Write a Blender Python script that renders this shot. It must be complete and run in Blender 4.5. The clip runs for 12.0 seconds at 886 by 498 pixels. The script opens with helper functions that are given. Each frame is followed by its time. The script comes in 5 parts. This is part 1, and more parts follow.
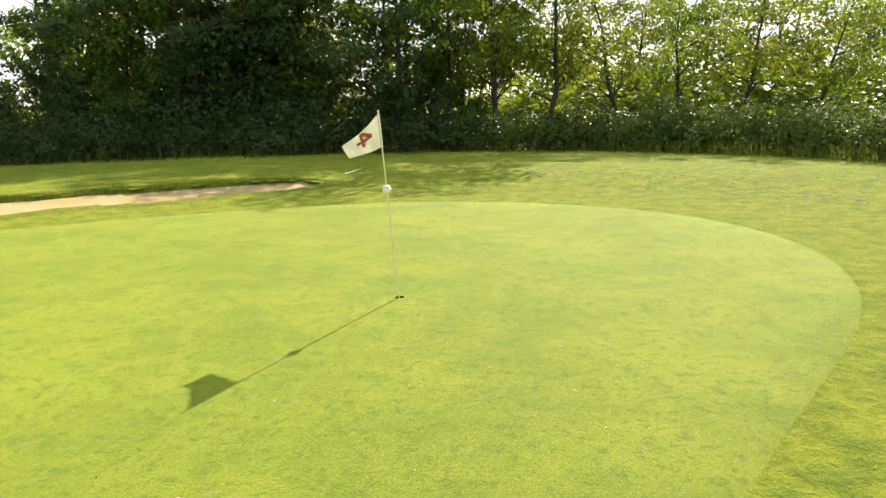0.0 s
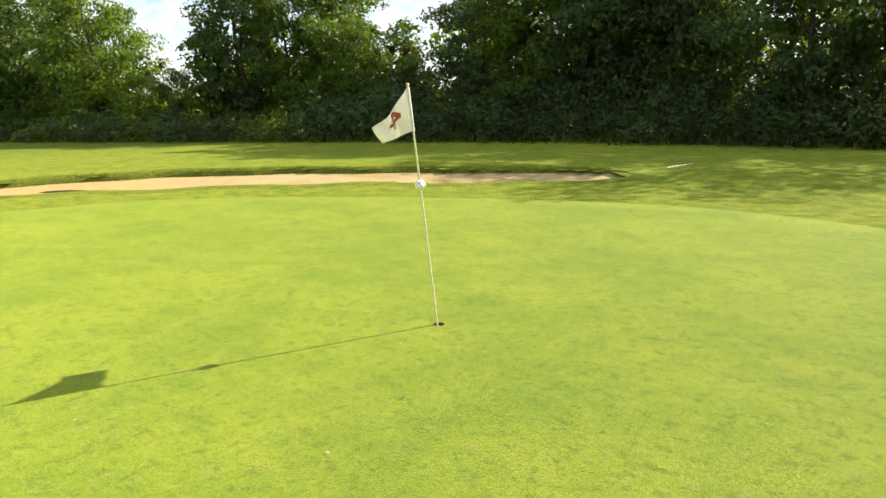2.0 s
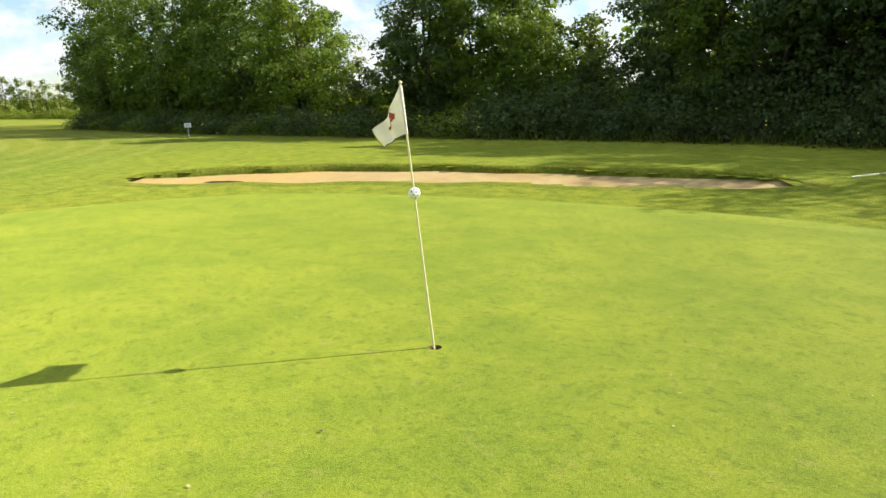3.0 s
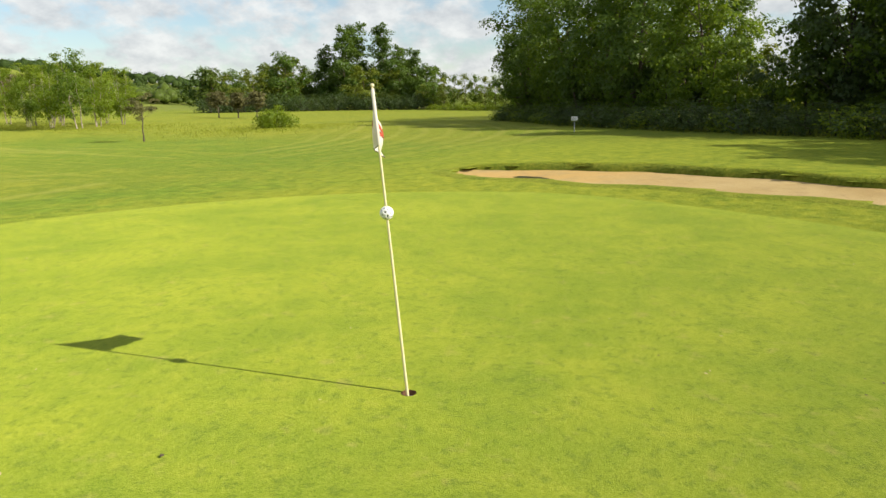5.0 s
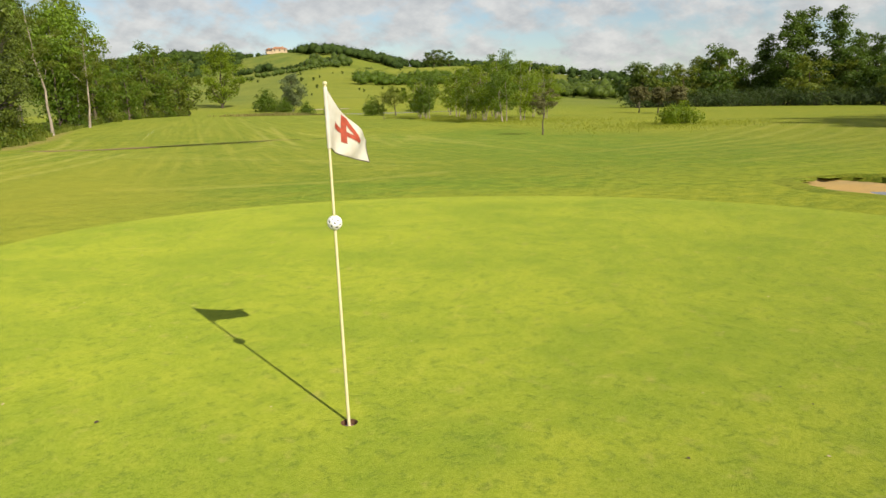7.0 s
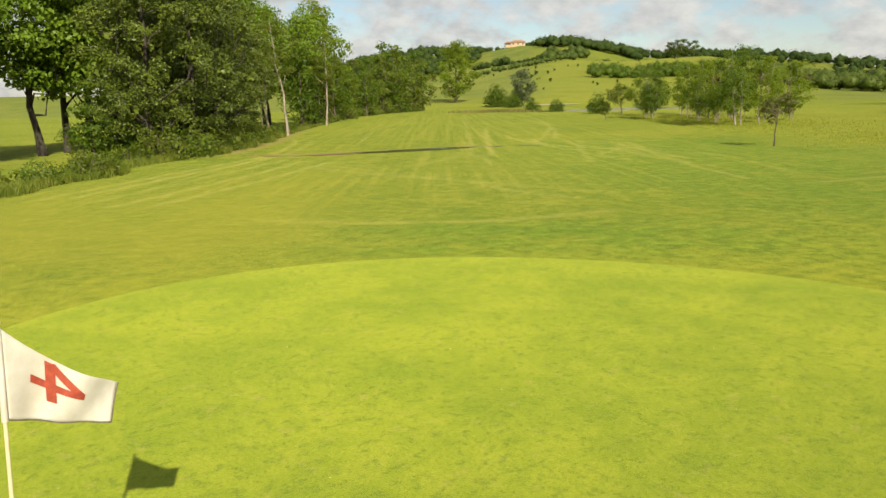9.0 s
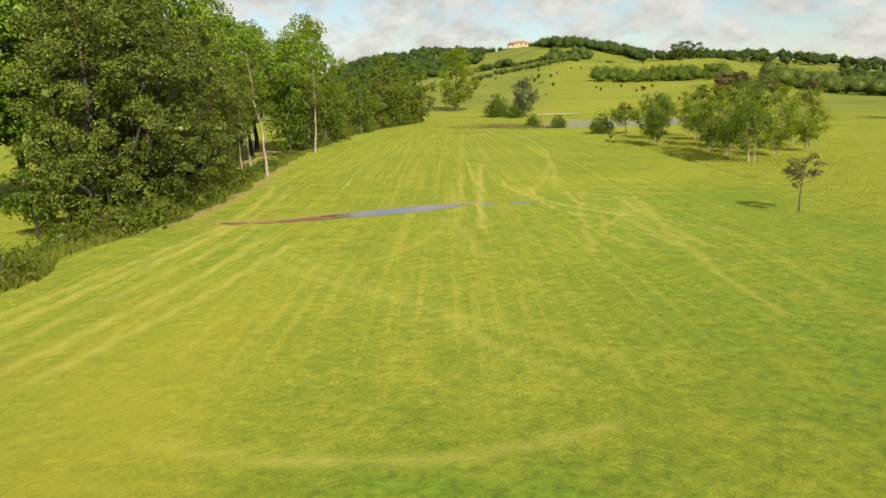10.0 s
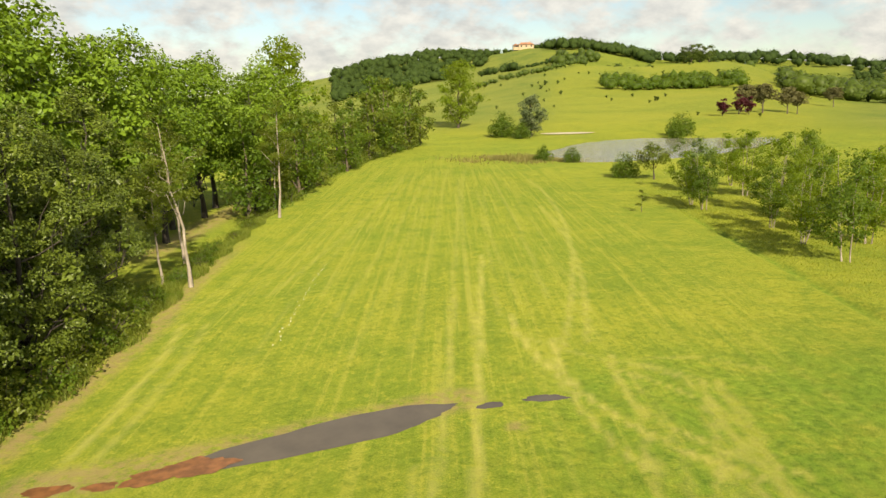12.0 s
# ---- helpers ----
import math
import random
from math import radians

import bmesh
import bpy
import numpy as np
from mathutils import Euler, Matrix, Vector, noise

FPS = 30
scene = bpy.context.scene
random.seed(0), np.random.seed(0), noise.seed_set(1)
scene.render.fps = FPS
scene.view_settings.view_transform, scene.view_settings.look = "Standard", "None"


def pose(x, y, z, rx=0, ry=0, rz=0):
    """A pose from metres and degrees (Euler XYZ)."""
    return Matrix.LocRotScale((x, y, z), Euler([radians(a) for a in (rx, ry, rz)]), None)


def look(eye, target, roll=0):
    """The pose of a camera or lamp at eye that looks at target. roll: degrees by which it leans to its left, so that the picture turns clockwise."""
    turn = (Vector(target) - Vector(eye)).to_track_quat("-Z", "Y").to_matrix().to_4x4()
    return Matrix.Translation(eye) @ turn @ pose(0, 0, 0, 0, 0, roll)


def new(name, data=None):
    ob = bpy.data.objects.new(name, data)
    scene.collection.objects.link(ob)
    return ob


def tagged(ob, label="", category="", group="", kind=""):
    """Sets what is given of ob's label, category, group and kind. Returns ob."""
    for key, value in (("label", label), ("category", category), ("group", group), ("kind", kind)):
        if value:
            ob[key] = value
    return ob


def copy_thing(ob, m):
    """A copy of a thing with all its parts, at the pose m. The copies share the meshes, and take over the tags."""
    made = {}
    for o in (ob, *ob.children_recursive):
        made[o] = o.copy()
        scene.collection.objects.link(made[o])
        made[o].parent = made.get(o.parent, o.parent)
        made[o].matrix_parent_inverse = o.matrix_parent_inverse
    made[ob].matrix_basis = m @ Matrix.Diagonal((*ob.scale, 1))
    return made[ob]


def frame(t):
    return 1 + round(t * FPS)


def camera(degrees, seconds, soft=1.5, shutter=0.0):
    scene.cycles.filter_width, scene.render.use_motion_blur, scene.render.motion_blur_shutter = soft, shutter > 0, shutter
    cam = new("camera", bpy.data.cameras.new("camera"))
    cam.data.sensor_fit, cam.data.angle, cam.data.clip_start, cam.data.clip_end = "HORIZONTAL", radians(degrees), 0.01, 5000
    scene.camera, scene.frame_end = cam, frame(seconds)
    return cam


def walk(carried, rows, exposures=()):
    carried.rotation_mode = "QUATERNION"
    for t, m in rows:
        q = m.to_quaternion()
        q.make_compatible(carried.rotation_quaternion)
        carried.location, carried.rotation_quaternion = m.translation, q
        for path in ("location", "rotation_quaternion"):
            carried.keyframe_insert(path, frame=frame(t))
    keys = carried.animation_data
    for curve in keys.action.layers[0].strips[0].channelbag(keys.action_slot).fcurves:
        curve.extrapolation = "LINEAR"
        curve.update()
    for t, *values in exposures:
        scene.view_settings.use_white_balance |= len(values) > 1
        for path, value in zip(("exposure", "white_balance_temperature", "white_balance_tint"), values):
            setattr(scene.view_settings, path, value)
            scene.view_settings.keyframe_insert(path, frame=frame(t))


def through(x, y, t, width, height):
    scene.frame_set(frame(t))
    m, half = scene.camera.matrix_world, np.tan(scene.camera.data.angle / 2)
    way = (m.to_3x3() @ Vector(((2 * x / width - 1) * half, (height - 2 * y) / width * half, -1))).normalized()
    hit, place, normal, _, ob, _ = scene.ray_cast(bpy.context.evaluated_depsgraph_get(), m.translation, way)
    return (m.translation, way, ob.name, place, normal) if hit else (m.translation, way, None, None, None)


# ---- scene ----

# ---- camera: seconds, eye, heading, pitch, roll ----
cam = camera(63.88, 12.0)
PATH = [
    (0, (2.001, 0.304, 2.181), 10.87, -11.47, 1.38),
    (0.5, (2.883, 1.196, 2.150), 20.36, -11.71, 1.27),
    (1, (3.533, 2.104, 2.068), 29.18, -11.68, 1.15),
    (1.5, (4.083, 2.921, 2.000), 37.97, -11.62, 0.95),
    (2, (4.499, 3.817, 1.977), 46.61, -11.67, 0.94),
    (2.5, (4.790, 4.678, 1.973), 54.98, -11.68, 0.99),
    (3, (4.957, 5.571, 1.976), 63.11, -11.68, 0.91),
    (3.2, (5.001, 5.918, 1.990), 66.33, -11.68, 1.00),
    (4.8, (4.721, 8.553, 2.015), 93.71, -11.74, 1.24),
    (5, (4.610, 8.838, 2.011), 97.11, -11.70, 1.14),
    (5.5, (4.283, 9.537, 1.997), 105.64, -11.59, 1.17),
    (6, (3.877, 10.169, 1.993), 114.13, -11.52, 1.15),
    (6.5, (3.362, 10.730, 1.985), 122.49, -11.43, 1.14),
    (7, (2.786, 11.223, 1.983), 130.82, -11.44, 1.13),
    (7.5, (2.140, 11.608, 1.961), 138.31, -11.36, 0.97),
    (7.7, (1.880, 11.743, 1.966), 141.05, -11.43, 0.90),
    (9.3, (-1.258, 10.213, 3.735), 149.54, -11.71, 1.12),
    (9.5, (-2.088, 9.354, 4.450), 149.57, -11.72, 1.09),
    (10, (-4.177, 6.638, 6.325), 149.55, -11.80, 1.17),
    (10.5, (-6.537, 3.414, 8.102), 149.62, -11.87, 1.16),
    (11, (-9.146, -0.262, 9.652), 149.74, -11.88, 1.19),
    (11.5, (-11.953, -4.352, 10.842), 149.85, -11.87, 1.24),
    (12, (-14.872, -8.788, 11.879), 149.95, -11.88, 1.27),
]
walk(cam, [(t, pose(*eye, 90 + pitch, 0, yaw) @ pose(0, 0, 0, 0, 0, -roll)) for t, eye, yaw, pitch, roll in PATH],
     exposures=[(0, 1.52, 6600, 10), (2.5, 1.30, 6300, 8), (5.0, 0.76, 6500, 8), (7.0, 0.45, 6650, 9), (9.5, 0.54, 7000, 9), (12, 0.76, 7350, 8)])

# ---- world, sun ----
SUN = Vector((0.187, 0.808, 0.557)).normalized()
world = bpy.data.worlds.new("sky")
scene.world = world
world.use_nodes = True
wn, wl = world.node_tree.nodes, world.node_tree.links
wn.clear()
w_out, w_bg = wn.new("ShaderNodeOutputWorld"), wn.new("ShaderNodeBackground")
sky = wn.new("ShaderNodeTexSky")
sky.sky_type, sky.sun_disc = "NISHITA", False
sky.sun_elevation, sky.sun_rotation = math.asin(SUN.z), math.atan2(SUN.x, SUN.y)
sky.air_density, sky.dust_density, sky.ozone_density = 1.0, 0.6, 1.5
w_bg.inputs["Strength"].default_value = 0.080
# broken cumulus: the sky's direction is laid onto a flat cloud deck
w_tc, w_sep = wn.new("ShaderNodeTexCoord"), wn.new("ShaderNodeSeparateXYZ")
wl.new(w_tc.outputs["Generated"], w_sep.inputs[0])


def wmath(op, a, b=None, clamp=False):
    n = wn.new("ShaderNodeMath")
    n.operation, n.use_clamp = op, clamp
    for k, v in enumerate((a, b)):
        if v is None:
            continue
        if isinstance(v, (int, float)):
            n.inputs[k].default_value = v
        else:
            wl.new(v, n.inputs[k])
    return n.outputs[0]


w_up = wmath("ADD", wmath("MAXIMUM", w_sep.outputs["Z"], 0.0), 0.50)
w_x, w_y = wmath("DIVIDE", w_sep.outputs["X"], w_up), wmath("DIVIDE", w_sep.outputs["Y"], w_up)
w_cmb = wn.new("ShaderNodeCombineXYZ")
wl.new(w_x, w_cmb.inputs[0])
wl.new(w_y, w_cmb.inputs[1])


def wnoise(scale, detail, rough, offset):
    n, m = wn.new("ShaderNodeTexNoise"), wn.new("ShaderNodeMapping")
    m.inputs["Location"].default_value = offset
    wl.new(w_cmb.outputs[0], m.inputs[0])
    wl.new(m.outputs[0], n.inputs["Vector"])
    n.inputs["Scale"].default_value, n.inputs["Detail"].default_value, n.inputs["Roughness"].default_value = scale, detail, rough
    return n.outputs["Fac"]


w_cover = wmath("MULTIPLY", wmath("SUBTRACT", wnoise(7.5, 9, 0.58, (3.1, 1.7, 0)), 0.375), 6.0, True)
w_shade = wnoise(12.0, 7, 0.6, (7.3, 4.1, 2.0))
w_cloud, w_mix = wn.new("ShaderNodeMixRGB"), wn.new("ShaderNodeMixRGB")
w_cloud.inputs[1].default_value, w_cloud.inputs[2].default_value = (4.5, 4.65, 4.9, 1), (6.8, 6.8, 6.75, 1)
wl.new(wmath("MULTIPLY", wmath("SUBTRACT", w_shade, 0.34), 3.2, True), w_cloud.inputs[0])
wl.new(wmath("MULTIPLY", w_cover, 0.9), w_mix.inputs[0])
wl.new(sky.outputs[0], w_mix.inputs[1])
wl.new(w_cloud.outputs[0], w_mix.inputs[2])
wl.new(w_mix.outputs[0], w_bg.inputs["Color"])
wl.new(w_bg.outputs[0], w_out.inputs["Surface"])

sun_data = bpy.data.lights.new("sun", "SUN")
sun_data.energy, sun_data.angle, sun_data.color = 4.7, radians(0.6), (1.0, 0.91, 0.74)
sun = new("sun", sun_data)
sun.matrix_world = look((0, 0, 60), Vector((0, 0, 60)) - SUN)

# ---- materials ----
def material(name):
    m = bpy.data.materials.new(name)
    m.use_nodes = True
    nt = m.node_tree
    return m, nt, nt.nodes["Principled BSDF"]


def link(nt, a, b):
    nt.links.new(a, b)


def nmath(nt, op, a, b=None, clamp=False):
    n = nt.nodes.new("ShaderNodeMath")
    n.operation, n.use_clamp = op, clamp
    for k, v in enumerate((a, b)):
        if v is None:
            continue
        if isinstance(v, (int, float)):
            n.inputs[k].default_value = v
        else:
            nt.links.new(v, n.inputs[k])
    return n.outputs[0]


def nmix(nt, fac, a, b, mode="MIX"):
    n = nt.nodes.new("ShaderNodeMixRGB")
    n.blend_type = mode
    for k, v in enumerate((fac, a, b)):
        if isinstance(v, (int, float)):
            n.inputs[k].default_value = v
        elif isinstance(v, tuple):
            n.inputs[k].default_value = (*v, 1)
        else:
            nt.links.new(v, n.inputs[k])
    return n.outputs[0]


def nnoise(nt, scale, detail=4.0, rough=0.55, stretch=None, turn=0.0, distort=0.0):
    n, g = nt.nodes.new("ShaderNodeTexNoise"), nt.nodes.new("ShaderNodeNewGeometry")
    src = g.outputs["Position"]
    if stretch:
        mp = nt.nodes.new("ShaderNodeMapping")
        mp.vector_type = "TEXTURE"
        mp.inputs["Rotation"].default_value[2] = turn
        mp.inputs["Scale"].default_value = stretch
        nt.links.new(src, mp.inputs[0])
        src = mp.outputs[0]
    nt.links.new(src, n.inputs["Vector"])
    n.inputs["Scale"].default_value, n.inputs["Detail"].default_value = scale, detail
    n.inputs["Roughness"].default_value, n.inputs["Distortion"].default_value = rough, distort
    return n.outputs["Fac"]


def nspread(nt, v, lo, hi):
    """v mapped so that lo becomes 0 and hi becomes 1."""
    return nmath(nt, "MULTIPLY", nmath(nt, "SUBTRACT", v, lo), 1.0 / (hi - lo), True)


def nattr(nt, name):
    n = nt.nodes.new("ShaderNodeAttribute")
    n.attribute_name = name
    return n.outputs["Fac"]


def nbump(nt, bsdf, height, strength, distance):
    n = nt.nodes.new("ShaderNodeBump")
    n.inputs["Strength"].default_value, n.inputs["Distance"].default_value = strength, distance
    nt.links.new(height, n.inputs["Height"])
    nt.links.new(n.outputs[0], bsdf.inputs["Normal"])


def set_in(bsdf, **kw):
    for k, v in kw.items():
        bsdf.inputs[k.replace("_", " ")].default_value = v


FAIRWAY_TURN = math.atan2(-0.862, -0.507)


def make_green_mat():
    m, nt, b = material("putting_green_turf")
    big, mid = nnoise(nt, 0.5, 4, 0.6), nnoise(nt, 2.2, 6, 0.68, distort=0.5)
    spot, fine, grain = nnoise(nt, 9, 5, 0.7), nnoise(nt, 38, 5, 0.75), nnoise(nt, 130, 3, 0.75)
    stain = nnoise(nt, 4.2, 4, 0.6)
    c = nmix(nt, nspread(nt, big, 0.38, 0.62), (0.160, 0.225, 0.014), (0.255, 0.295, 0.019))
    c = nmix(nt, nmath(nt, "MULTIPLY", nspread(nt, mid, 0.50, 0.68), 0.40), c, (0.330, 0.330, 0.030))
    c = nmix(nt, nmath(nt, "MULTIPLY", nspread(nt, mid, 0.46, 0.30), 0.50), c, (0.092, 0.155, 0.014))
    c = nmix(nt, nmath(nt, "MULTIPLY", nspread(nt, stain, 0.60, 0.70), 0.45), c, (0.330, 0.270, 0.075))
    c = nmix(nt, nmath(nt, "MULTIPLY", nspread(nt, spot, 0.53, 0.62), 0.55), c, (0.085, 0.135, 0.014))
    c = nmix(nt, nmath(nt, "MULTIPLY", nspread(nt, fine, 0.53, 0.63), 0.42), c, (0.060, 0.098, 0.010))
    c = nmix(nt, nmath(nt, "MULTIPLY", nspread(nt, fine, 0.46, 0.36), 0.30), c, (0.380, 0.390, 0.065))
    c = nmix(nt, nmath(nt, "MULTIPLY", nspread(nt, grain, 0.53, 0.63), 0.42), c, (0.060, 0.100, 0.010))
    c = nmix(nt, nmath(nt, "MULTIPLY", nspread(nt, grain, 0.46, 0.36), 0.28), c, (0.390, 0.400, 0.075))
    c = nmix(nt, 1.0, c, (0.885, 0.925, 1.12), "MULTIPLY")
    link(nt, c, b.inputs["Base Color"])
    set_in(b, Roughness=0.9, Diffuse_Roughness=0.5, Specular_IOR_Level=0.12, Sheen_Weight=0.16, Sheen_Roughness=0.5)
    b.inputs["Sheen Tint"].default_value = (0.88, 0.95, 0.10, 1)
    nbump(nt, b, nmath(nt, "ADD", fine, nmath(nt, "MULTIPLY", grain, 0.6)), 0.7, 0.014)
    return m


def make_ground_mat():
    m, nt, b = material("mown_and_rough_grass")
    big, mid, vast = nnoise(nt, 0.07, 4, 0.6), nnoise(nt, 0.45, 5, 0.62), nnoise(nt, 0.018, 6, 0.65)
    tuft, clump, blade = nnoise(nt, 2.6, 6, 0.7), nnoise(nt, 11, 5, 0.72), nnoise(nt, 42, 4, 0.75)
    lines = nnoise(nt, 1.0, 6, 0.65, (24.0, 0.42, 1.0), FAIRWAY_TURN)
    lines2 = nnoise(nt, 1.0, 5, 0.62, (8.0, 1.1, 1.0), FAIRWAY_TURN + 1.35)
    c = nmix(nt, nspread(nt, big, 0.38, 0.62), (0.088, 0.138, 0.013), (0.157, 0.186, 0.018))
    c = nmix(nt, nmath(nt, "MULTIPLY", nspread(nt, mid, 0.50, 0.66), 0.55), c, (0.207, 0.212, 0.026))
    c = nmix(nt, nmath(nt, "MULTIPLY", nspread(nt, mid, 0.47, 0.34), 0.66), c, (0.054, 0.106, 0.011))
    fair = nattr(nt, "fairway")
    cross = nmath(nt, "SUBTRACT", 1.0, nmath(nt, "MULTIPLY", fair, 0.75))
    c = nmix(nt, nmath(nt, "MULTIPLY", nmath(nt, "MULTIPLY", nspread(nt, lines2, 0.52, 0.62), cross), 0.40), c, (0.193, 0.208, 0.028))
    c = nmix(nt, nmath(nt, "MULTIPLY", nmath(nt, "MULTIPLY", nspread(nt, lines2, 0.47, 0.38), cross), 0.35), c, (0.054, 0.103, 0.011))
    c = nmix(nt, nmath(nt, "MULTIPLY", nspread(nt, vast, 0.50, 0.66), 0.45), c, (0.060, 0.098, 0.012))
    c = nmix(nt, nmath(nt, "MULTIPLY", nmath(nt, "MULTIPLY", nspread(nt, lines, 0.52, 0.62), fair), 0.52), c, (0.221, 0.231, 0.038))
    c = nmix(nt, nmath(nt, "MULTIPLY", nmath(nt, "MULTIPLY", nspread(nt, lines, 0.47, 0.37), fair), 0.55), c, (0.060, 0.113, 0.011))
    c = nmix(nt, nmath(nt, "MULTIPLY", nspread(nt, tuft, 0.52, 0.62), 0.62), c, (0.050, 0.088, 0.009))
    c = nmix(nt, nmath(nt, "MULTIPLY", nspread(nt, tuft, 0.46, 0.36), 0.48), c, (0.250, 0.252, 0.032))
    c = nmix(nt, nmath(nt, "MULTIPLY", nspread(nt, clump, 0.53, 0.63), 0.55), c, (0.043, 0.073, 0.008))
    c = nmix(nt, nmath(nt, "MULTIPLY", nspread(nt, clump, 0.46, 0.36), 0.40), c, (0.264, 0.271, 0.040))
    c = nmix(nt, nmath(nt, "MULTIPLY", nspread(nt, blade, 0.53, 0.63), 0.55), c, (0.036, 0.062, 0.008))
    track = nmath(nt, "MULTIPLY", nattr(nt, "track"), nspread(nt, nnoise(nt, 1.3, 5, 0.65), 0.30, 0.55), True)
    c = nmix(nt, nmath(nt, "MULTIPLY", track, 0.60), c, (0.330, 0.310, 0.095))
    mead = nmath(nt, "MULTIPLY", nattr(nt, "meadow"), nspread(nt, nnoise(nt, 0.05, 5, 0.65), 0.3, 0.6), True)
    c = nmix(nt, nmath(nt, "MULTIPLY", mead, 0.5), c, (0.214, 0.212, 0.023))
    # damp turf, and grass painted darker away from the sun's hotspot
    c = nmix(nt, nmath(nt, "MULTIPLY", nmath(nt, "MULTIPLY", nattr(nt, "damp_shade"), nspread(nt, nnoise(nt, 0.8, 6, 0.7, distort=0.6), 0.34, 0.56), True), 0.85), c, nmix(nt, nspread(nt, tuft, 0.4, 0.6), (0.085, 0.170, 0.016), (0.036, 0.090, 0.010)))
    # dull pasture colours, with cloud shade on the hill painted in
    c = nmix(nt, nmath(nt, "MULTIPLY", nattr(nt, "pasture_shade"), 0.85), c, nmix(nt, nspread(nt, nnoise(nt, 0.035, 7, 0.72, (2.2, 1.0, 1.0), 0.5), 0.4, 0.6), (0.050, 0.082, 0.020), (0.115, 0.132, 0.030)))
    # brighter turf colour stands in for low sun scattering through the grass
    sun_bright = nmix(nt, nspread(nt, tuft, 0.40, 0.60), (0.250, 0.290, 0.024), (0.105, 0.165, 0.013))
    c = nmix(nt, nmath(nt, "MULTIPLY", nattr(nt, "sun_bright"), 0.62), c, sun_bright)
    bare = nmath(nt, "MULTIPLY", nattr(nt, "bare"), nspread(nt, nnoise(nt, 2.2, 5, 0.65), 0.35, 0.55), True)
    c = nmix(nt, bare, c, (0.178, 0.128, 0.067))
    c = nmix(nt, 1.0, c, (1.085, 1.03, 1.08), "MULTIPLY")
    link(nt, c, b.inputs["Base Color"])
    set_in(b, Roughness=0.9, Diffuse_Roughness=0.5, Specular_IOR_Level=0.04, Sheen_Weight=0.13, Sheen_Roughness=0.5)
    b.inputs["Sheen Tint"].default_value = (0.85, 0.95, 0.18, 1)
    nbump(nt, b, nmath(nt, "ADD", tuft, nmath(nt, "MULTIPLY", clump, 0.5)), 0.9, 0.085)
    return m


def make_sand_mat():
    m, nt, b = material("bunker_sand")
    big, mid, fine = nnoise(nt, 0.35, 4, 0.6), nnoise(nt, 2.0, 5, 0.65), nnoise(nt, 30, 3, 0.7)
    c = nmix(nt, nspread(nt, big, 0.38, 0.62), (0.330, 0.235, 0.100), (0.410, 0.312, 0.150))
    c = nmix(nt, nmath(nt, "MULTIPLY", nspread(nt, mid, 0.52, 0.72), 0.6), c, (0.26, 0.180, 0.09))
    # lighter, warmer orange in patches towards the bunker's high-u end
    warm = nmath(nt, "MULTIPLY", nattr(nt, "warm"), nspread(nt, nnoise(nt, 1.1, 5, 0.65), 0.34, 0.54), True)
    c = nmix(nt, nmath(nt, "MULTIPLY", warm, 0.8), c, (0.48, 0.310, 0.105))
    c = nmix(nt, nmath(nt, "MULTIPLY", nspread(nt, fine, 0.5, 0.75), 0.4), c, (0.21, 0.145, 0.08))
    link(nt, c, b.inputs["Base Color"])
    set_in(b, Roughness=0.95, Specular_IOR_Level=0.15)
    nbump(nt, b, nmath(nt, "ADD", mid, nmath(nt, "MULTIPLY", fine, 0.3)), 0.7, 0.08)
    return m


def make_leaf_mat(name, dark, light, glow, rough=0.42, through=0.38, gloss=0.22):
    """Leaves: colour by leaf, by patch of the crown and by tree; light passes through them."""
    m, nt, b = material(name)
    geo, info = nt.nodes.new("ShaderNodeNewGeometry"), nt.nodes.new("ShaderNodeObjectInfo")
    patch = nnoise(nt, 0.7, 3, 0.6)
    t = nmath(nt, "ADD", nmath(nt, "MULTIPLY", geo.outputs["Random Per Island"], 0.26),
              nmath(nt, "ADD", nmath(nt, "MULTIPLY", nspread(nt, patch, 0.32, 0.68), 0.50), nmath(nt, "MULTIPLY", info.outputs["Random"], 0.24)), True)
    c = nmix(nt, t, dark, light)
    link(nt, c, b.inputs["Base Color"])
    set_in(b, Roughness=rough, Specular_IOR_Level=gloss)
    tr, mx = nt.nodes.new("ShaderNodeBsdfTranslucent"), nt.nodes.new("ShaderNodeMixShader")
    link(nt, nmix(nt, 0.65, c, glow), tr.inputs["Color"])
    mx.inputs[0].default_value = through
    link(nt, b.outputs[0], mx.inputs[1])
    link(nt, tr.outputs[0], mx.inputs[2])
    link(nt, mx.outputs[0], nt.nodes["Material Output"].inputs["Surface"])
    return m


def make_bark_mat(name, dark, light, scale=6.0):
    m, nt, b = material(name)
    ridges, patch = nnoise(nt, scale, 5, 0.7, (1, 1, 5.0)), nnoise(nt, 1.4, 4, 0.6)
    c = nmix(nt, nspread(nt, ridges, 0.35, 0.65), dark, light)
    c = nmix(nt, nmath(nt, "MULTIPLY", nspread(nt, patch, 0.5, 0.7), 0.4), c, (0.09, 0.10, 0.05))
    link(nt, c, b.inputs["Base Color"])
    set_in(b, Roughness=0.9)
    nbump(nt, b, ridges, 0.9, 0.03)
    return m


def make_plain_mat(name, colour, rough=0.5, vary=0.15, scale=8.0, metal=0.0):
    m, nt, b = material(name)
    n = nnoise(nt, scale, 4, 0.6)
    low = tuple(v * (1 - vary) for v in colour)
    link(nt, nmix(nt, nspread(nt, n, 0.35, 0.65), low, colour), b.inputs["Base Color"])
    set_in(b, Roughness=rough, Metallic=metal)
    return m


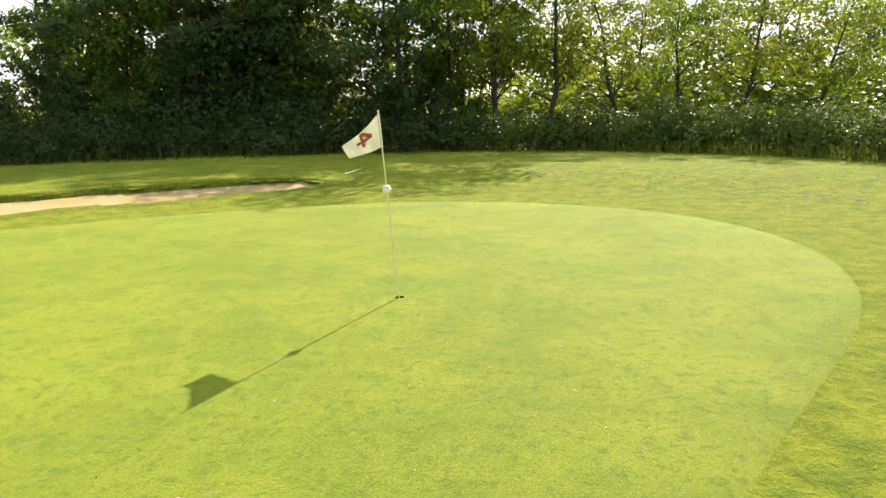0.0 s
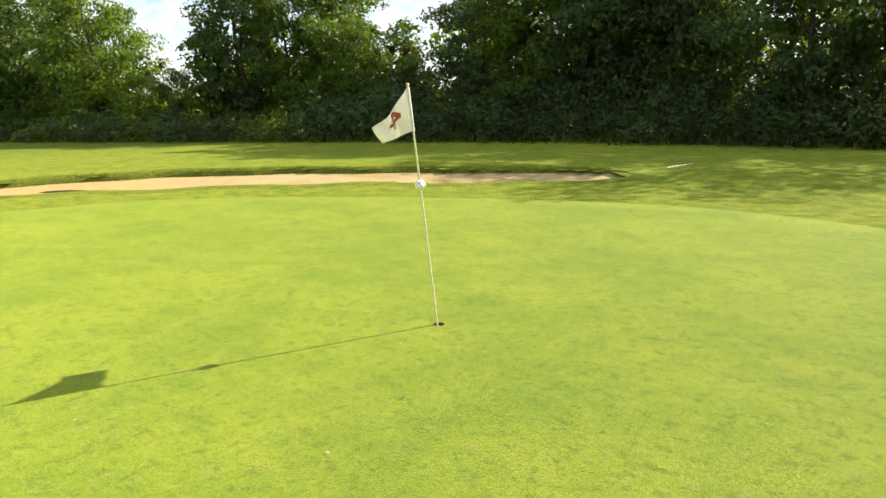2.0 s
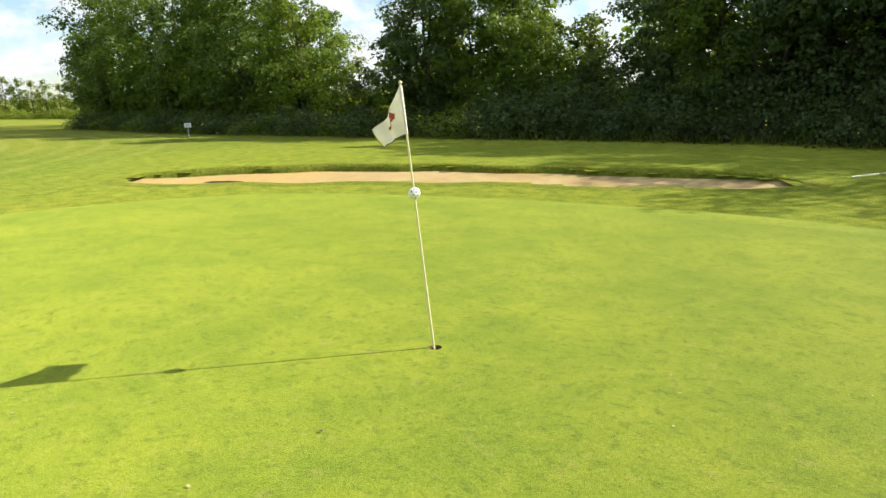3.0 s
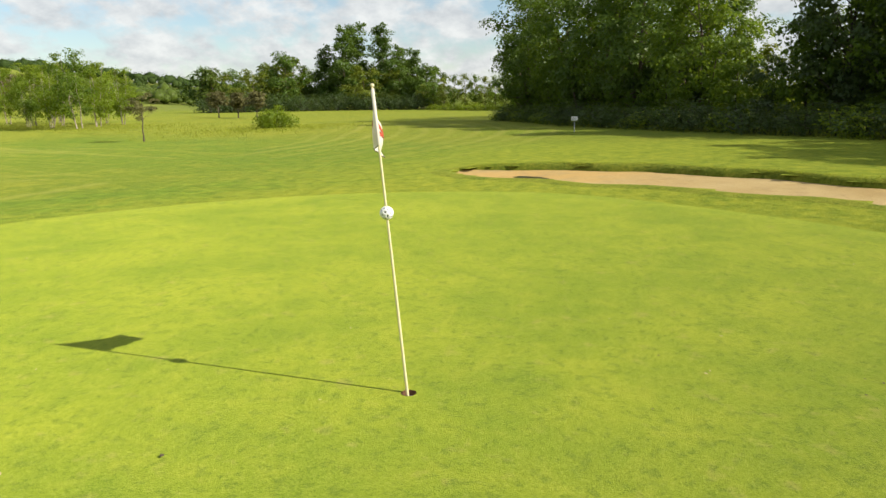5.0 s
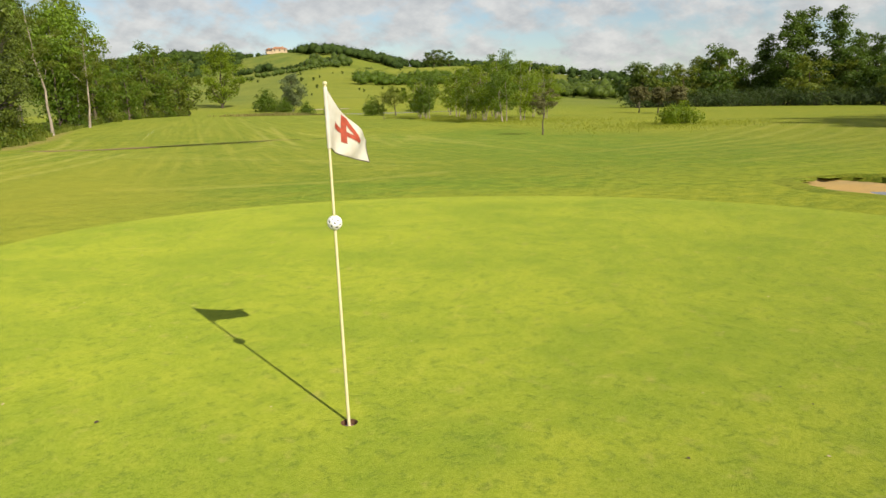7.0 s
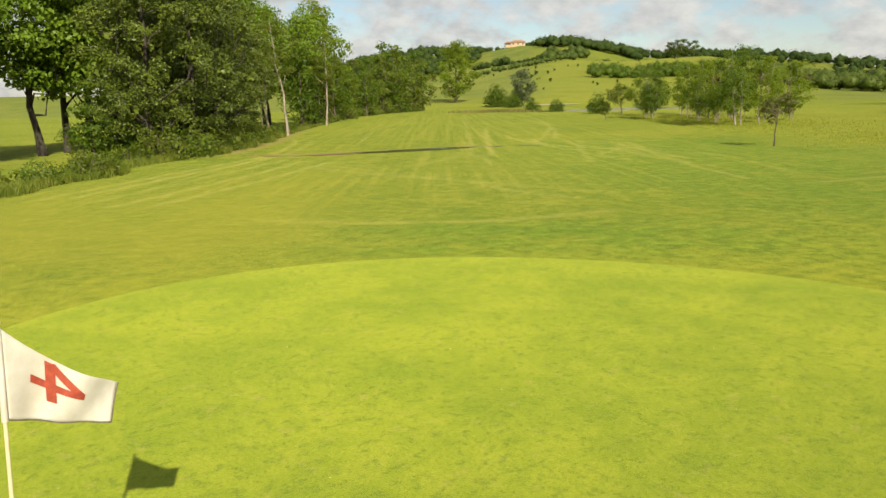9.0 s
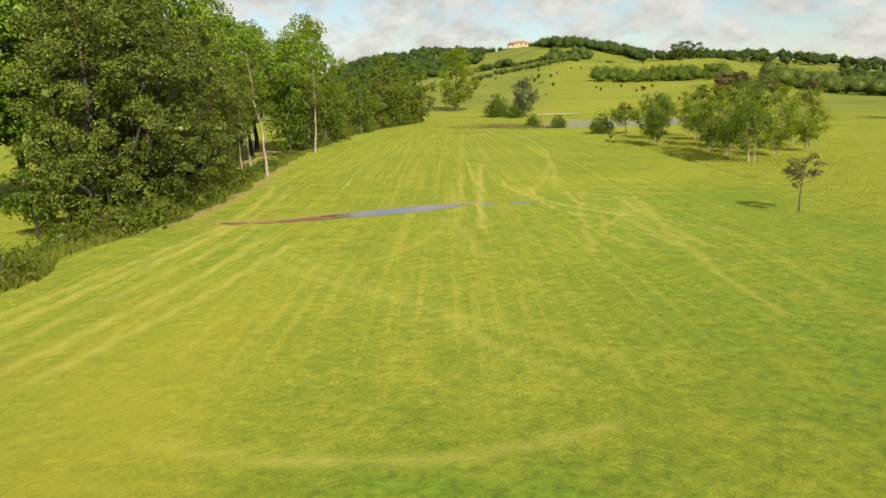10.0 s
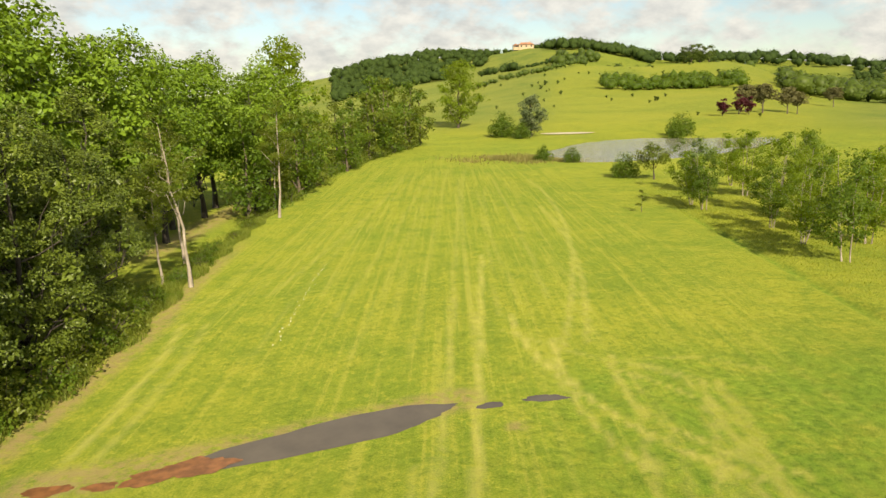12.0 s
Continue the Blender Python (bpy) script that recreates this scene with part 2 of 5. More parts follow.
def make_water_mat(name, colour, rough, ripple, wave):
    m, nt, b = material(name)
    n = nnoise(nt, ripple, 3, 0.6)
    link(nt, nmix(nt, nspread(nt, nnoise(nt, 0.5, 4, 0.6), 0.3, 0.7), colour, tuple(v * 0.7 for v in colour)), b.inputs["Base Color"])
    set_in(b, Roughness=rough, IOR=1.33, Specular_IOR_Level=0.5)
    nbump(nt, b, n, wave, 0.06)
    return m


M_GREEN, M_GROUND, M_SAND = make_green_mat(), make_ground_mat(), make_sand_mat()
# hedge and belt leaves with the belt's shade put into a darker colour
LEAF_SHADED = make_leaf_mat("leaf_shaded_hedge", (0.024, 0.046, 0.016), (0.070, 0.108, 0.032), (0.20, 0.28, 0.04), 0.45, 0.34)
LEAF_MID = make_leaf_mat("leaf_broadleaf", (0.036, 0.078, 0.008), (0.120, 0.180, 0.015), (0.34, 0.46, 0.03), 0.45, 0.36)
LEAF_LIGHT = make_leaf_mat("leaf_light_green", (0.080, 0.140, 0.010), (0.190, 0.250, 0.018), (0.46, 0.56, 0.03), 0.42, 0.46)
LEAF_OLIVE = make_leaf_mat("leaf_olive", (0.066, 0.106, 0.012), (0.180, 0.212, 0.026), (0.34, 0.38, 0.025), 0.42, 0.38)
# alder's very dark low tone stands in for shadow between its clumps
LEAF_ALDER = make_leaf_mat("leaf_alder", (0.022, 0.046, 0.007), (0.160, 0.205, 0.026), (0.28, 0.34, 0.02), 0.42, 0.12, 0.26)
LEAF_CHESTNUT = make_leaf_mat("leaf_chestnut", (0.075, 0.148, 0.014), (0.205, 0.300, 0.026), (0.32, 0.42, 0.02), 0.42, 0.28)
LEAF_BELT = make_leaf_mat("leaf_belt", (0.030, 0.066, 0.010), (0.095, 0.150, 0.018), (0.26, 0.38, 0.03), 0.45, 0.28)
LEAF_WOOD = make_leaf_mat("leaf_ridge_wood", (0.024, 0.046, 0.011), (0.056, 0.088, 0.018), (0.10, 0.15, 0.02), 0.7, 0.15, 0.1)
LEAF_GREY = make_leaf_mat("leaf_grey_willow", (0.090, 0.125, 0.050), (0.180, 0.215, 0.095), (0.26, 0.33, 0.09), 0.5, 0.30)
LEAF_BROWN = make_leaf_mat("leaf_brownish", (0.085, 0.085, 0.032), (0.175, 0.165, 0.062), (0.26, 0.22, 0.06), 0.5, 0.28)
LEAF_RED = make_leaf_mat("leaf_copper", (0.040, 0.008, 0.012), (0.095, 0.020, 0.024), (0.22, 0.03, 0.03), 0.4, 0.25)
LEAF_GLOSSY = make_leaf_mat("leaf_glossy_bramble", (0.045, 0.075, 0.018), (0.100, 0.135, 0.035), (0.18, 0.26, 0.03), 0.6, 0.26, 0.06)
LEAF_FAR = make_leaf_mat("leaf_far_wood", (0.045, 0.080, 0.012), (0.105, 0.145, 0.018), (0.20, 0.27, 0.02), 0.5, 0.25)
BLADE = make_leaf_mat("grass_blade", (0.150, 0.210, 0.018), (0.360, 0.370, 0.050), (0.50, 0.54, 0.05), 0.55, 0.48)
WEED = make_leaf_mat("tall_weed", (0.080, 0.140, 0.012), (0.250, 0.260, 0.045), (0.38, 0.42, 0.04), 0.55, 0.35)
REED = make_leaf_mat("dry_reed", (0.100, 0.110, 0.022), (0.270, 0.235, 0.075), (0.30, 0.26, 0.08), 0.6, 0.3)
BARK = make_bark_mat("bark_brown", (0.055, 0.040, 0.028), (0.150, 0.115, 0.080))
BARK_DARK = make_bark_mat("bark_dark", (0.022, 0.018, 0.014), (0.070, 0.055, 0.042))
BARK_PALE = make_bark_mat("bark_pale", (0.200, 0.160, 0.120), (0.420, 0.360, 0.290))
M_POLE = make_plain_mat("flagstick_paint", (0.68, 0.61, 0.37), 0.4, 0.15, 20)
M_CUP = make_plain_mat("hole_cup", (0.55, 0.22, 0.14), 0.6, 0.4, 30)
M_SOIL = make_plain_mat("hole_soil", (0.17, 0.085, 0.045), 0.95, 0.5, 60)
M_BALL = make_plain_mat("white_plastic", (0.82, 0.82, 0.80), 0.45, 0.08, 25)
M_HOLE = make_plain_mat("ball_hole_dark", (0.10, 0.10, 0.11), 0.8, 0.3, 40)
M_DIGIT = make_plain_mat("flag_red_print", (0.40, 0.065, 0.032), 0.8, 0.35, 40)
M_TRIM = make_plain_mat("flag_dark_hem", (0.16, 0.14, 0.11), 0.85, 0.3, 40)
M_WHITE = make_plain_mat("white_paint", (0.80, 0.80, 0.78), 0.45, 0.1, 10)
M_GREY = make_plain_mat("grey_metal", (0.30, 0.31, 0.30), 0.45, 0.2, 10)
M_PRINT = make_plain_mat("sign_print", (0.10, 0.13, 0.12), 0.6, 0.2, 10)
M_WALL = make_plain_mat("farmhouse_render", (0.52, 0.40, 0.26), 0.9, 0.15, 0.5)
M_ROOF = make_plain_mat("terracotta_roof", (0.38, 0.185, 0.10), 0.85, 0.3, 0.6)
M_GLASS = make_plain_mat("dark_window", (0.03, 0.035, 0.04), 0.15, 0.2, 1.0)
# pond's base colour is raised to imitate sky reflected by ripples
M_POND = make_water_mat("pond_water", (0.250, 0.240, 0.190), 0.14, 0.9, 0.8)
M_PUDDLE = make_water_mat("puddle_water", (0.110, 0.090, 0.066), 0.04, 3.0, 0.05)
M_PALE_SAND = make_plain_mat("pale_sand", (0.50, 0.43, 0.31), 0.95, 0.25, 0.8)
M_MUD = make_plain_mat("wet_red_mud", (0.270, 0.115, 0.042), 0.45, 0.5, 3.0)


def make_flag_mat():
    m, nt, b = material("flag_cloth")
    c = nmix(nt, nspread(nt, nnoise(nt, 9, 5, 0.6), 0.35, 0.7), (0.78, 0.76, 0.70), (0.66, 0.62, 0.53))
    link(nt, c, b.inputs["Base Color"])
    set_in(b, Roughness=0.85)
    tr, mx = nt.nodes.new("ShaderNodeBsdfTranslucent"), nt.nodes.new("ShaderNodeMixShader")
    link(nt, c, tr.inputs["Color"])
    mx.inputs[0].default_value = 0.35
    link(nt, b.outputs[0], mx.inputs[1])
    link(nt, tr.outputs[0], mx.inputs[2])
    link(nt, mx.outputs[0], nt.nodes["Material Output"].inputs["Surface"])
    return m


M_FLAG = make_flag_mat()

# ---- the lie of the land: u runs down the fairway from the hole, v to its right ----
HOLE = np.array([0.0, 8.0])
DOWN = np.array([-0.507, -0.862])
DOWN = DOWN / np.linalg.norm(DOWN)
SIDE = np.array([DOWN[1], -DOWN[0]])


def xy_of(u, v):
    p = HOLE + u * DOWN + v * SIDE
    return float(p[0]), float(p[1])


def uv_of(x, y):
    dx, dy = x - HOLE[0], y - HOLE[1]
    return dx * DOWN[0] + dy * DOWN[1], dx * SIDE[0] + dy * SIDE[1]


def smooth(a, b, x):
    t = np.clip((x - a) / (b - a), 0.0, 1.0)
    return t * t * (3 - 2 * t)


# heights of the far ridge and of the meadow hill by bearing (degrees from north, turning west)
RIDGE_AZ = [60, 90, 105, 112, 116, 118, 120, 124, 126, 129, 132, 134, 136, 138.5, 141, 143, 146, 150, 153.7, 155.5, 158, 162, 170, 190, 220]
RIDGE_Z = [8, 8, 8, 12, 18, 22.5, 24, 30.5, 35, 36, 35, 37, 43, 47.5, 47.5, 49.5, 46, 44, 41.5, 35.5, 27.5, 20, 13, 10, 10]
KNOLL_AZ = [112, 115, 118, 121, 124, 126, 128, 139, 145, 150, 155, 163]
KNOLL_F = [0, 0.10, 0.25, 0.34, 0.50, 0.80, 1.0, 1.0, 0.90, 0.74, 0.42, 0]
SLOPE_R = [215, 250, 280, 350, 420, 480]
SLOPE_Z = [0, 1.4, 4.0, 11.2, 19.3, 26.5]
POND_MID, POND_HALF, POND_LEAN = (203.0, 64.0), (62.0, 22.5), 0.64


def plain_range(r):
    """The tables give the hills on a shortened range; past 280 m it is drawn out."""
    return np.where(r < 280, r, 280 + (r - 280) / 2.2)


def true_range(r):
    return r + 1.2 * max(0.0, r - 280.0)


def land(x, y):
    x, y = np.asarray(x, float), np.asarray(y, float)
    u, v = uv_of(x, y)
    dx, dy = x - HOLE[0], y - HOLE[1]
    r = np.hypot(dx, dy) + 1e-6
    az = np.degrees(np.arctan2(-dx, dy)) % 360
    full, r = r, plain_range(r)
    grow = full / r
    fx, fy = dx / grow, 8 + dy / grow
    north = smooth(0.1, 0.75, (-0.3 * dx + 0.95 * dy) / full)
    h = (0.24 * smooth(9.5, 14, r) - 0.10 * smooth(16, 24, r)) * north
    h = h - 0.30 * np.exp(-(((u - 47) / 15) ** 2)) * smooth(-16, -6, v) * (1 - smooth(20, 40, v))
    h = h + 0.45 * smooth(80, 140, u)
    h = h - 0.7 * smooth(-13.5, -17.5, v) * smooth(8, 26, u) * (1 - smooth(150, 200, u))
    ridge = np.interp(az, RIDGE_AZ, RIDGE_Z)
    knoll = np.interp(az, KNOLL_AZ, KNOLL_F)
    top = knoll * SLOPE_Z[-1]
    h = h + knoll * np.interp(r, SLOPE_R, SLOPE_Z) + (ridge - top) * smooth(490, 665, r)
    # a dip between the meadow hill's crest and the ridge behind it
    h = h - 6.0 * smooth(122, 127, az) * (1 - smooth(134, 138, az)) * smooth(488, 530, r) * (1 - smooth(570, 640, r))
    h = h + smooth(270, 480, r) * (1.8 * np.sin(fx * 0.021 + 1.0) * np.sin(fy * 0.017 + 0.4) + 1.6 * np.sin(fx * 0.047 + 0.3) * np.sin(fy * 0.041 + 1.4))
    h = 3.2 + (h - 3.2) * grow
    # a shallow ditch along the unmown grass before the grove
    h = h - 0.32 * np.exp(-(((v - 27.4 - 0.035 * (u - 58)) / 0.42) ** 2)) * smooth(54, 60, u) * (1 - smooth(92, 98, u))
    # the pond's bowl
    pu = ((u - POND_MID[0]) * math.cos(POND_LEAN) + (v - POND_MID[1]) * math.sin(POND_LEAN)) / POND_HALF[0]
    pv = ((v - POND_MID[1]) * math.cos(POND_LEAN) - (u - POND_MID[0]) * math.sin(POND_LEAN)) / POND_HALF[1]
    h = h - 1.0 * (1 - smooth(0.80, 1.12, np.hypot(pu, pv)))
    return h


def land_z(x, y):
    return float(land(x, y))


def green_radius(th):
    c = GREEN_SHAPE
    r = c[0]
    for k in range(1, 5):
        r = r + c[2 * k - 1] * np.cos(k * th) + c[2 * k] * np.sin(k * th)
    return r


GREEN_MID = (1.8, 2.65)
GREEN_SHAPE = [8.231, 0.147, -0.392, 1.002, 0.241, -0.299, -0.417, -0.083, 0.005]


def bunker_axis(u):
    return 12.6 + 0.25 * u - 0.014 * u * u


def bunker_half(u):
    w = 1.18 + 0.66 * smooth(-1, 5, u) + 0.12 * np.sin(u * 1.9)
    ends = np.clip(1 - np.abs((u - 1.6) / np.where(u > 1.6, 8.1, 8.8)) ** 5, 0, 1)
    return w * np.sqrt(ends)


def bunker_measure(u, v):
    """0 on the bunker's axis, 1 on its edge."""
    w = np.maximum(bunker_half(u), 1e-3)
    out = np.abs(v - bunker_axis(u)) / w
    return np.where((u < -7.2) | (u > 9.7), 9.0, out)


def mesh_from(name, verts, faces, mats=(), smooth_faces=False, attrs=None):
    me = bpy.data.meshes.new(name)
    verts = np.asarray(verts, np.float32)
    me.vertices.add(len(verts))
    me.vertices.foreach_set("co", verts.ravel())
    if isinstance(faces, np.ndarray):
        k = faces.shape[1]
        me.loops.add(faces.size)
        me.loops.foreach_set("vertex_index", faces.ravel().astype(np.int32))
        me.polygons.add(len(faces))
        me.polygons.foreach_set("loop_start", np.arange(0, faces.size, k, dtype=np.int32))
    else:
        flat = np.array([i for f in faces for i in f], np.int32)
        counts = np.array([len(f) for f in faces], np.int32)
        me.loops.add(len(flat))
        me.loops.foreach_set("vertex_index", flat)
        me.polygons.add(len(faces))
        me.polygons.foreach_set("loop_start", np.r_[0, np.cumsum(counts)[:-1]].astype(np.int32))
    for m in mats:
        me.materials.append(m)
    me.update(calc_edges=True)
    if smooth_faces:
        me.polygons.foreach_set("use_smooth", np.ones(len(me.polygons), bool))
    for key, values in (attrs or {}).items():
        a = me.attributes.new(key, "FLOAT", "POINT")
        a.data.foreach_set("value", np.asarray(values, np.float32))
    me.validate()
    return me


def part_mesh(name, me, parent, label=""):
    ob = new(name, me)
    ob.parent = parent
    return tagged(ob, label)


def part(name, bm, mat, parent, label="", soft_shade=True):
    me = bpy.data.meshes.new(name)
    bm.to_mesh(me)
    bm.free()
    me.materials.append(mat)
    me.polygons.foreach_set("use_smooth", np.full(len(me.polygons), soft_shade))
    return part_mesh(name, me, parent, label)


def thing(name, m, label, category, group="", kind=""):
    ob = new(name)
    ob.empty_display_size = 0.2
    ob.matrix_world = m
    return tagged(ob, label, category, group, kind)


def spaced(spans, far, ratio):
    """Lines at even steps over each span (start, end, step), then ever wider out to far."""
    out = [spans[0][0]]
    for a, b, s in spans:
        n = max(1, round((b - a) / s))
        out += [a + (b - a) * (k + 1) / n for k in range(n)]
    step, x, up = spans[-1][2], out[-1], []
    while x < far:
        step *= ratio
        x += step
        up.append(x)
    step, x, low = spans[0][2], out[0], []
    while x > -far:
        step *= ratio
        x -= step
        low.append(x)
    return np.array(low[::-1] + out + up)


EDGE_U = [14, 24, 28, 36, 41, 45, 58, 69, 104, 162, 200]
EDGE_V = [-12.9, -12.7, -12.0, -13.0, -12.0, -11.5, -11.5, -12.7, -14.4, -12.6, -10.0]


def belt_edge(u):
    """Where the mown grass ends along the tree belt."""
    return np.interp(u, EDGE_U, EDGE_V)


def seg_dist(px, py, pts):
    d = np.full(px.shape, 1e9)
    for (ax, ay), (bx, by) in zip(pts[:-1], pts[1:]):
        t = np.clip(((px - ax) * (bx - ax) + (py - ay) * (by - ay)) / ((bx - ax) ** 2 + (by - ay) ** 2 + 1e-9), 0, 1)
        d = np.minimum(d, np.hypot(px - ax - t * (bx - ax), py - ay - t * (by - ay)))
    return d


def arc(u0, v0, u1, v1, bow, n=14):
    """A bowed line from one place to another, as the tracks of a turning mower run."""
    out = []
    for k in range(n + 1):
        t = k / n
        s = 4 * t * (1 - t) * bow
        du, dv = u1 - u0, v1 - v0
        length = math.hypot(du, dv)
        out.append((u0 + du * t - dv / length * s, v0 + dv * t + du / length * s))
    return out


def build_ground():
    us = spaced([(-34, -13, 0.8), (-13, 14, 0.36), (14, 66, 0.36), (66, 130, 0.75)], 3600, 1.11)
    vs = spaced([(-24, -14, 0.7), (-14, 20, 0.32), (20, 54, 0.42)], 3600, 1.11)
    U, V = np.meshgrid(us, vs, indexing="ij")
    X, Y = HOLE[0] + U * DOWN[0] + V * SIDE[0], HOLE[1] + U * DOWN[1] + V * SIDE[1]
    Z = land(X, Y)
    nu, nv = U.shape
    idx = np.arange(nu * nv).reshape(nu, nv)
    quads = np.stack([idx[:-1, :-1], idx[1:, :-1], idx[1:, 1:], idx[:-1, 1:]], -1).reshape(-1, 4)
    inside = bunker_measure(U, V) < 1.12
    keep = ~(inside.ravel()[quads].all(1))
    gth = np.arctan2(V - GREEN_MID[1], U - GREEN_MID[0])
    under = np.hypot(U - GREEN_MID[0], V - GREEN_MID[1]) < green_radius(gth) * 0.9
    keep &= ~(under.ravel()[quads].all(1))
    quads = quads[keep]
    fairway = smooth(12, 26, U) * (1 - smooth(150, 190, U)) * smooth(-15, -12, V) * (1 - smooth(19, 27, V))
    fairway = np.maximum(fairway, 0.5 * smooth(12, 20, V) * (1 - smooth(55, 75, V)) * (1 - smooth(35, 60, U)) * smooth(8, 14, U))
    track = np.zeros_like(U)
    wheel = np.random.RandomState(4)
    lines = []
    for k in range(16):
        v0 = -11.5 + k * 1.55 + wheel.uniform(-0.3, 0.3)
        lines.append((arc(52 + wheel.uniform(0, 14), v0, 135 + wheel.uniform(-20, 20), v0 * 0.75 + 3.0, wheel.uniform(-1.0, 1.0)), wheel.uniform(0.08, 0.16), wheel.uniform(0.12, 0.42)))
    for a, b, c, d, bow, w in ((40, 4.9, 76, 6.9, 0.0, 0.7), (40, 3.6, 66, 4.6, 0.1, 0.5), (43.5, 10.8, 56.6, 9.6, -0.9, 0.6), (42.7, 13.8, 60.6, 7.7, -1.5, 0.7),
                               (42.7, 14.5, 56.6, 9.6, -2.0, 0.7), (43, 15.9, 54, 12.0, -2.0, 0.6), (38, 16.6, 51, 15.2, -1.4, 0.5), (55, 9.8, 124, 16, 2.6, 0.5),
                               (56, 11.2, 100, 14.5, 1.4, 0.5), (20.9, -11.6, 41.3, -9.2, 0.2, 0.6), (21.4, -10.6, 42.0, -8.4, 0.2, 0.65), (20, -9.4, 40, -7.2, 0.3, 0.5), (19, -8.2, 38, -5.8, 0.4, 0.6), (19, -7.0, 36, -4.4, 0.5, 0.6),
                               (41.3, -9.2, 60, -10.6, 0.5, 0.6), (42.0, -8.4, 60, -9.2, 0.4, 0.4), (32.6, -4.3, 24.4, 2.9, 0.5, 0.4), (24.4, 2.9, 18.9, 6.0, 0.5, 0.4),
                               (33.8, -3.6, 20.2, 7.2, 0.9, 0.3), (32.2, 0.2, 44, 3.0, 0.8, 0.3), (30.9, 13.6, 48.3, 14.2, -0.6, 0.4), (24.2, 15.2, 40, 16.6, 0.6, 0.3),
                               (16.0, -3.0, 16.4, 6.4, 1.2, 0.45), (33, 4.2, 40, 4.0, 0.1, 0.4), (41, -7.3, 43, -7.6, 0.1, 0.4)):
        lines.append((arc(a, b, c, d, bow), 0.15, min(1.0, 1.25 * w)))
    for k in range(-3, 7):
        bend = [(14.6 + 1.1 * k, 11.5), (15.8 + 1.15 * k, 15.2 - 0.2 * k), (17.1 + 1.2 * k, 19.5 - 0.3 * k), (18.7 + 1.25 * k, 25.1 - 0.6 * k), (21.2 + 1.3 * k, 30.8 - 0.9 * k),
                (24.7 + 1.35 * k, 36.7 - 1.2 * k), (30.5 + 1.2 * k, 44.0 - 1.35 * k), (38.8 + 0.9 * k, 52.5 - 1.5 * k)]
        lines.append((bend[1 if k % 2 else 2:], 0.19, wheel.uniform(0.25, 0.6)))
    # wheel marks looping past the puddle's end
    for pts, weight in (([(53.0, 11.6), (51.0, 11.8), (48.0, 11.6), (45.5, 11.2), (41.0, 10.6), (37.2, 9.9), (33.0, 9.4)], 0.9),
                        ([(52.5, 11.8), (51.4, 12.9), (49.1, 14.5), (47.4, 14.4), (45.4, 13.8), (41.9, 12.5), (39.8, 11.3), (37.2, 10.8), (34.0, 11.4)], 0.85),
                        ([(53.0, 13.4), (51.3, 15.0), (49.6, 15.7), (47.4, 15.7), (44.6, 15.2), (42.3, 14.8), (38.6, 14.4), (34.0, 14.6)], 0.9),
                        ([(53.2, 12.6), (51.3, 14.4), (49.0, 14.9), (46.7, 14.7), (42.9, 13.9), (39.0, 13.7), (35.4, 14.2)], 0.9),
                        ([(51.8, 12.3), (47.0, 12.5), (43.6, 12.1), (40.5, 11.4)], 0.6),
                        ([(44.4, 11.4), (41.6, 11.6), (38.4, 12.4), (35.0, 13.4)], 0.5),
                        ([(58.0, 7.2), (56.6, 8.4), (54.4, 10.6), (53.5, 11.9), (53.6, 13.8), (53.8, 15.9), (52.0, 18.6)], 0.6),
                        ([(46.0, 14.6), (43.0, 13.3), (39.6, 12.3), (35.6, 11.9)], 0.6)):
        lines.append((pts, 0.13, 0.75 * weight))
    lines.append(([(23.5, 12.9), (28.5, 13.0), (39.4, 14.2), (50.9, 15.8)], 0.16, 0.6))
    near = (U > 10) & (U < 140) & (V > -14) & (V < 60)
    for pts, half, weight in lines:
        d = seg_dist(U[near], V[near], pts)
        track[near] = np.maximum(track[near], weight * (1 - smooth(half * 0.4, half * 1.9, d)))
    r = plain_range(np.hypot(U, V))
    az = np.degrees(np.arctan2(-(X - HOLE[0]), Y - HOLE[1])) % 360
    meadow = smooth(200, 260, r) * (1 - smooth(470, 520, r)) * smooth(118, 126, az) * (1 - smooth(158, 164, az))
    meadow = np.maximum(meadow, 0.55 * smooth(27, 33, V) * smooth(24, 40, U) * (1 - smooth(140, 200, r)))
    field = (np.sin(az * 0.9 + r * 0.011) + np.sin(az * 0.37 - r * 0.019 + 2.0) > 0.35) & (r > 400) & (az < 150)
    meadow = meadow * np.where(field, 0.2, 1.0)
    ring = np.hypot(U - GREEN_MID[0], V - GREEN_MID[1]) - green_radius(gth)
    meadow = np.maximum(meadow, 0.6 * (1 - smooth(0.4, 3.5, ring)))
    # where that sun brightness is painted: round the green, fading outwards
    sun_bright = smooth(14, 4, U - 0.25 * V) * (1 - smooth(24, 36, np.hypot(U, V)))
    # weaker on the knoll, so that it looks sunlit beside cloud-shaded fields
    pasture_shade = smooth(225, 300, r) * (0.34 + 0.60 * np.maximum(smooth(139.5, 143, az), smooth(124, 119, az)))
    damp_shade = 0.95 * (1 - smooth(0.8, 3.6, np.abs(U - 12.6 + 0.10 * (V - 4)))) * smooth(-2.5, 2.0, V + 0.5 * np.sin(U * 1.3)) * (1 - smooth(8, 14, V))
    # right side painted darker, as grass looks away from the antisolar hotspot
    damp_shade = np.maximum(damp_shade, 0.80 * smooth(9, 15, U) * (1 - smooth(48, 60, U)) * smooth(4, 13, V) * (1 - smooth(22, 30, V)))
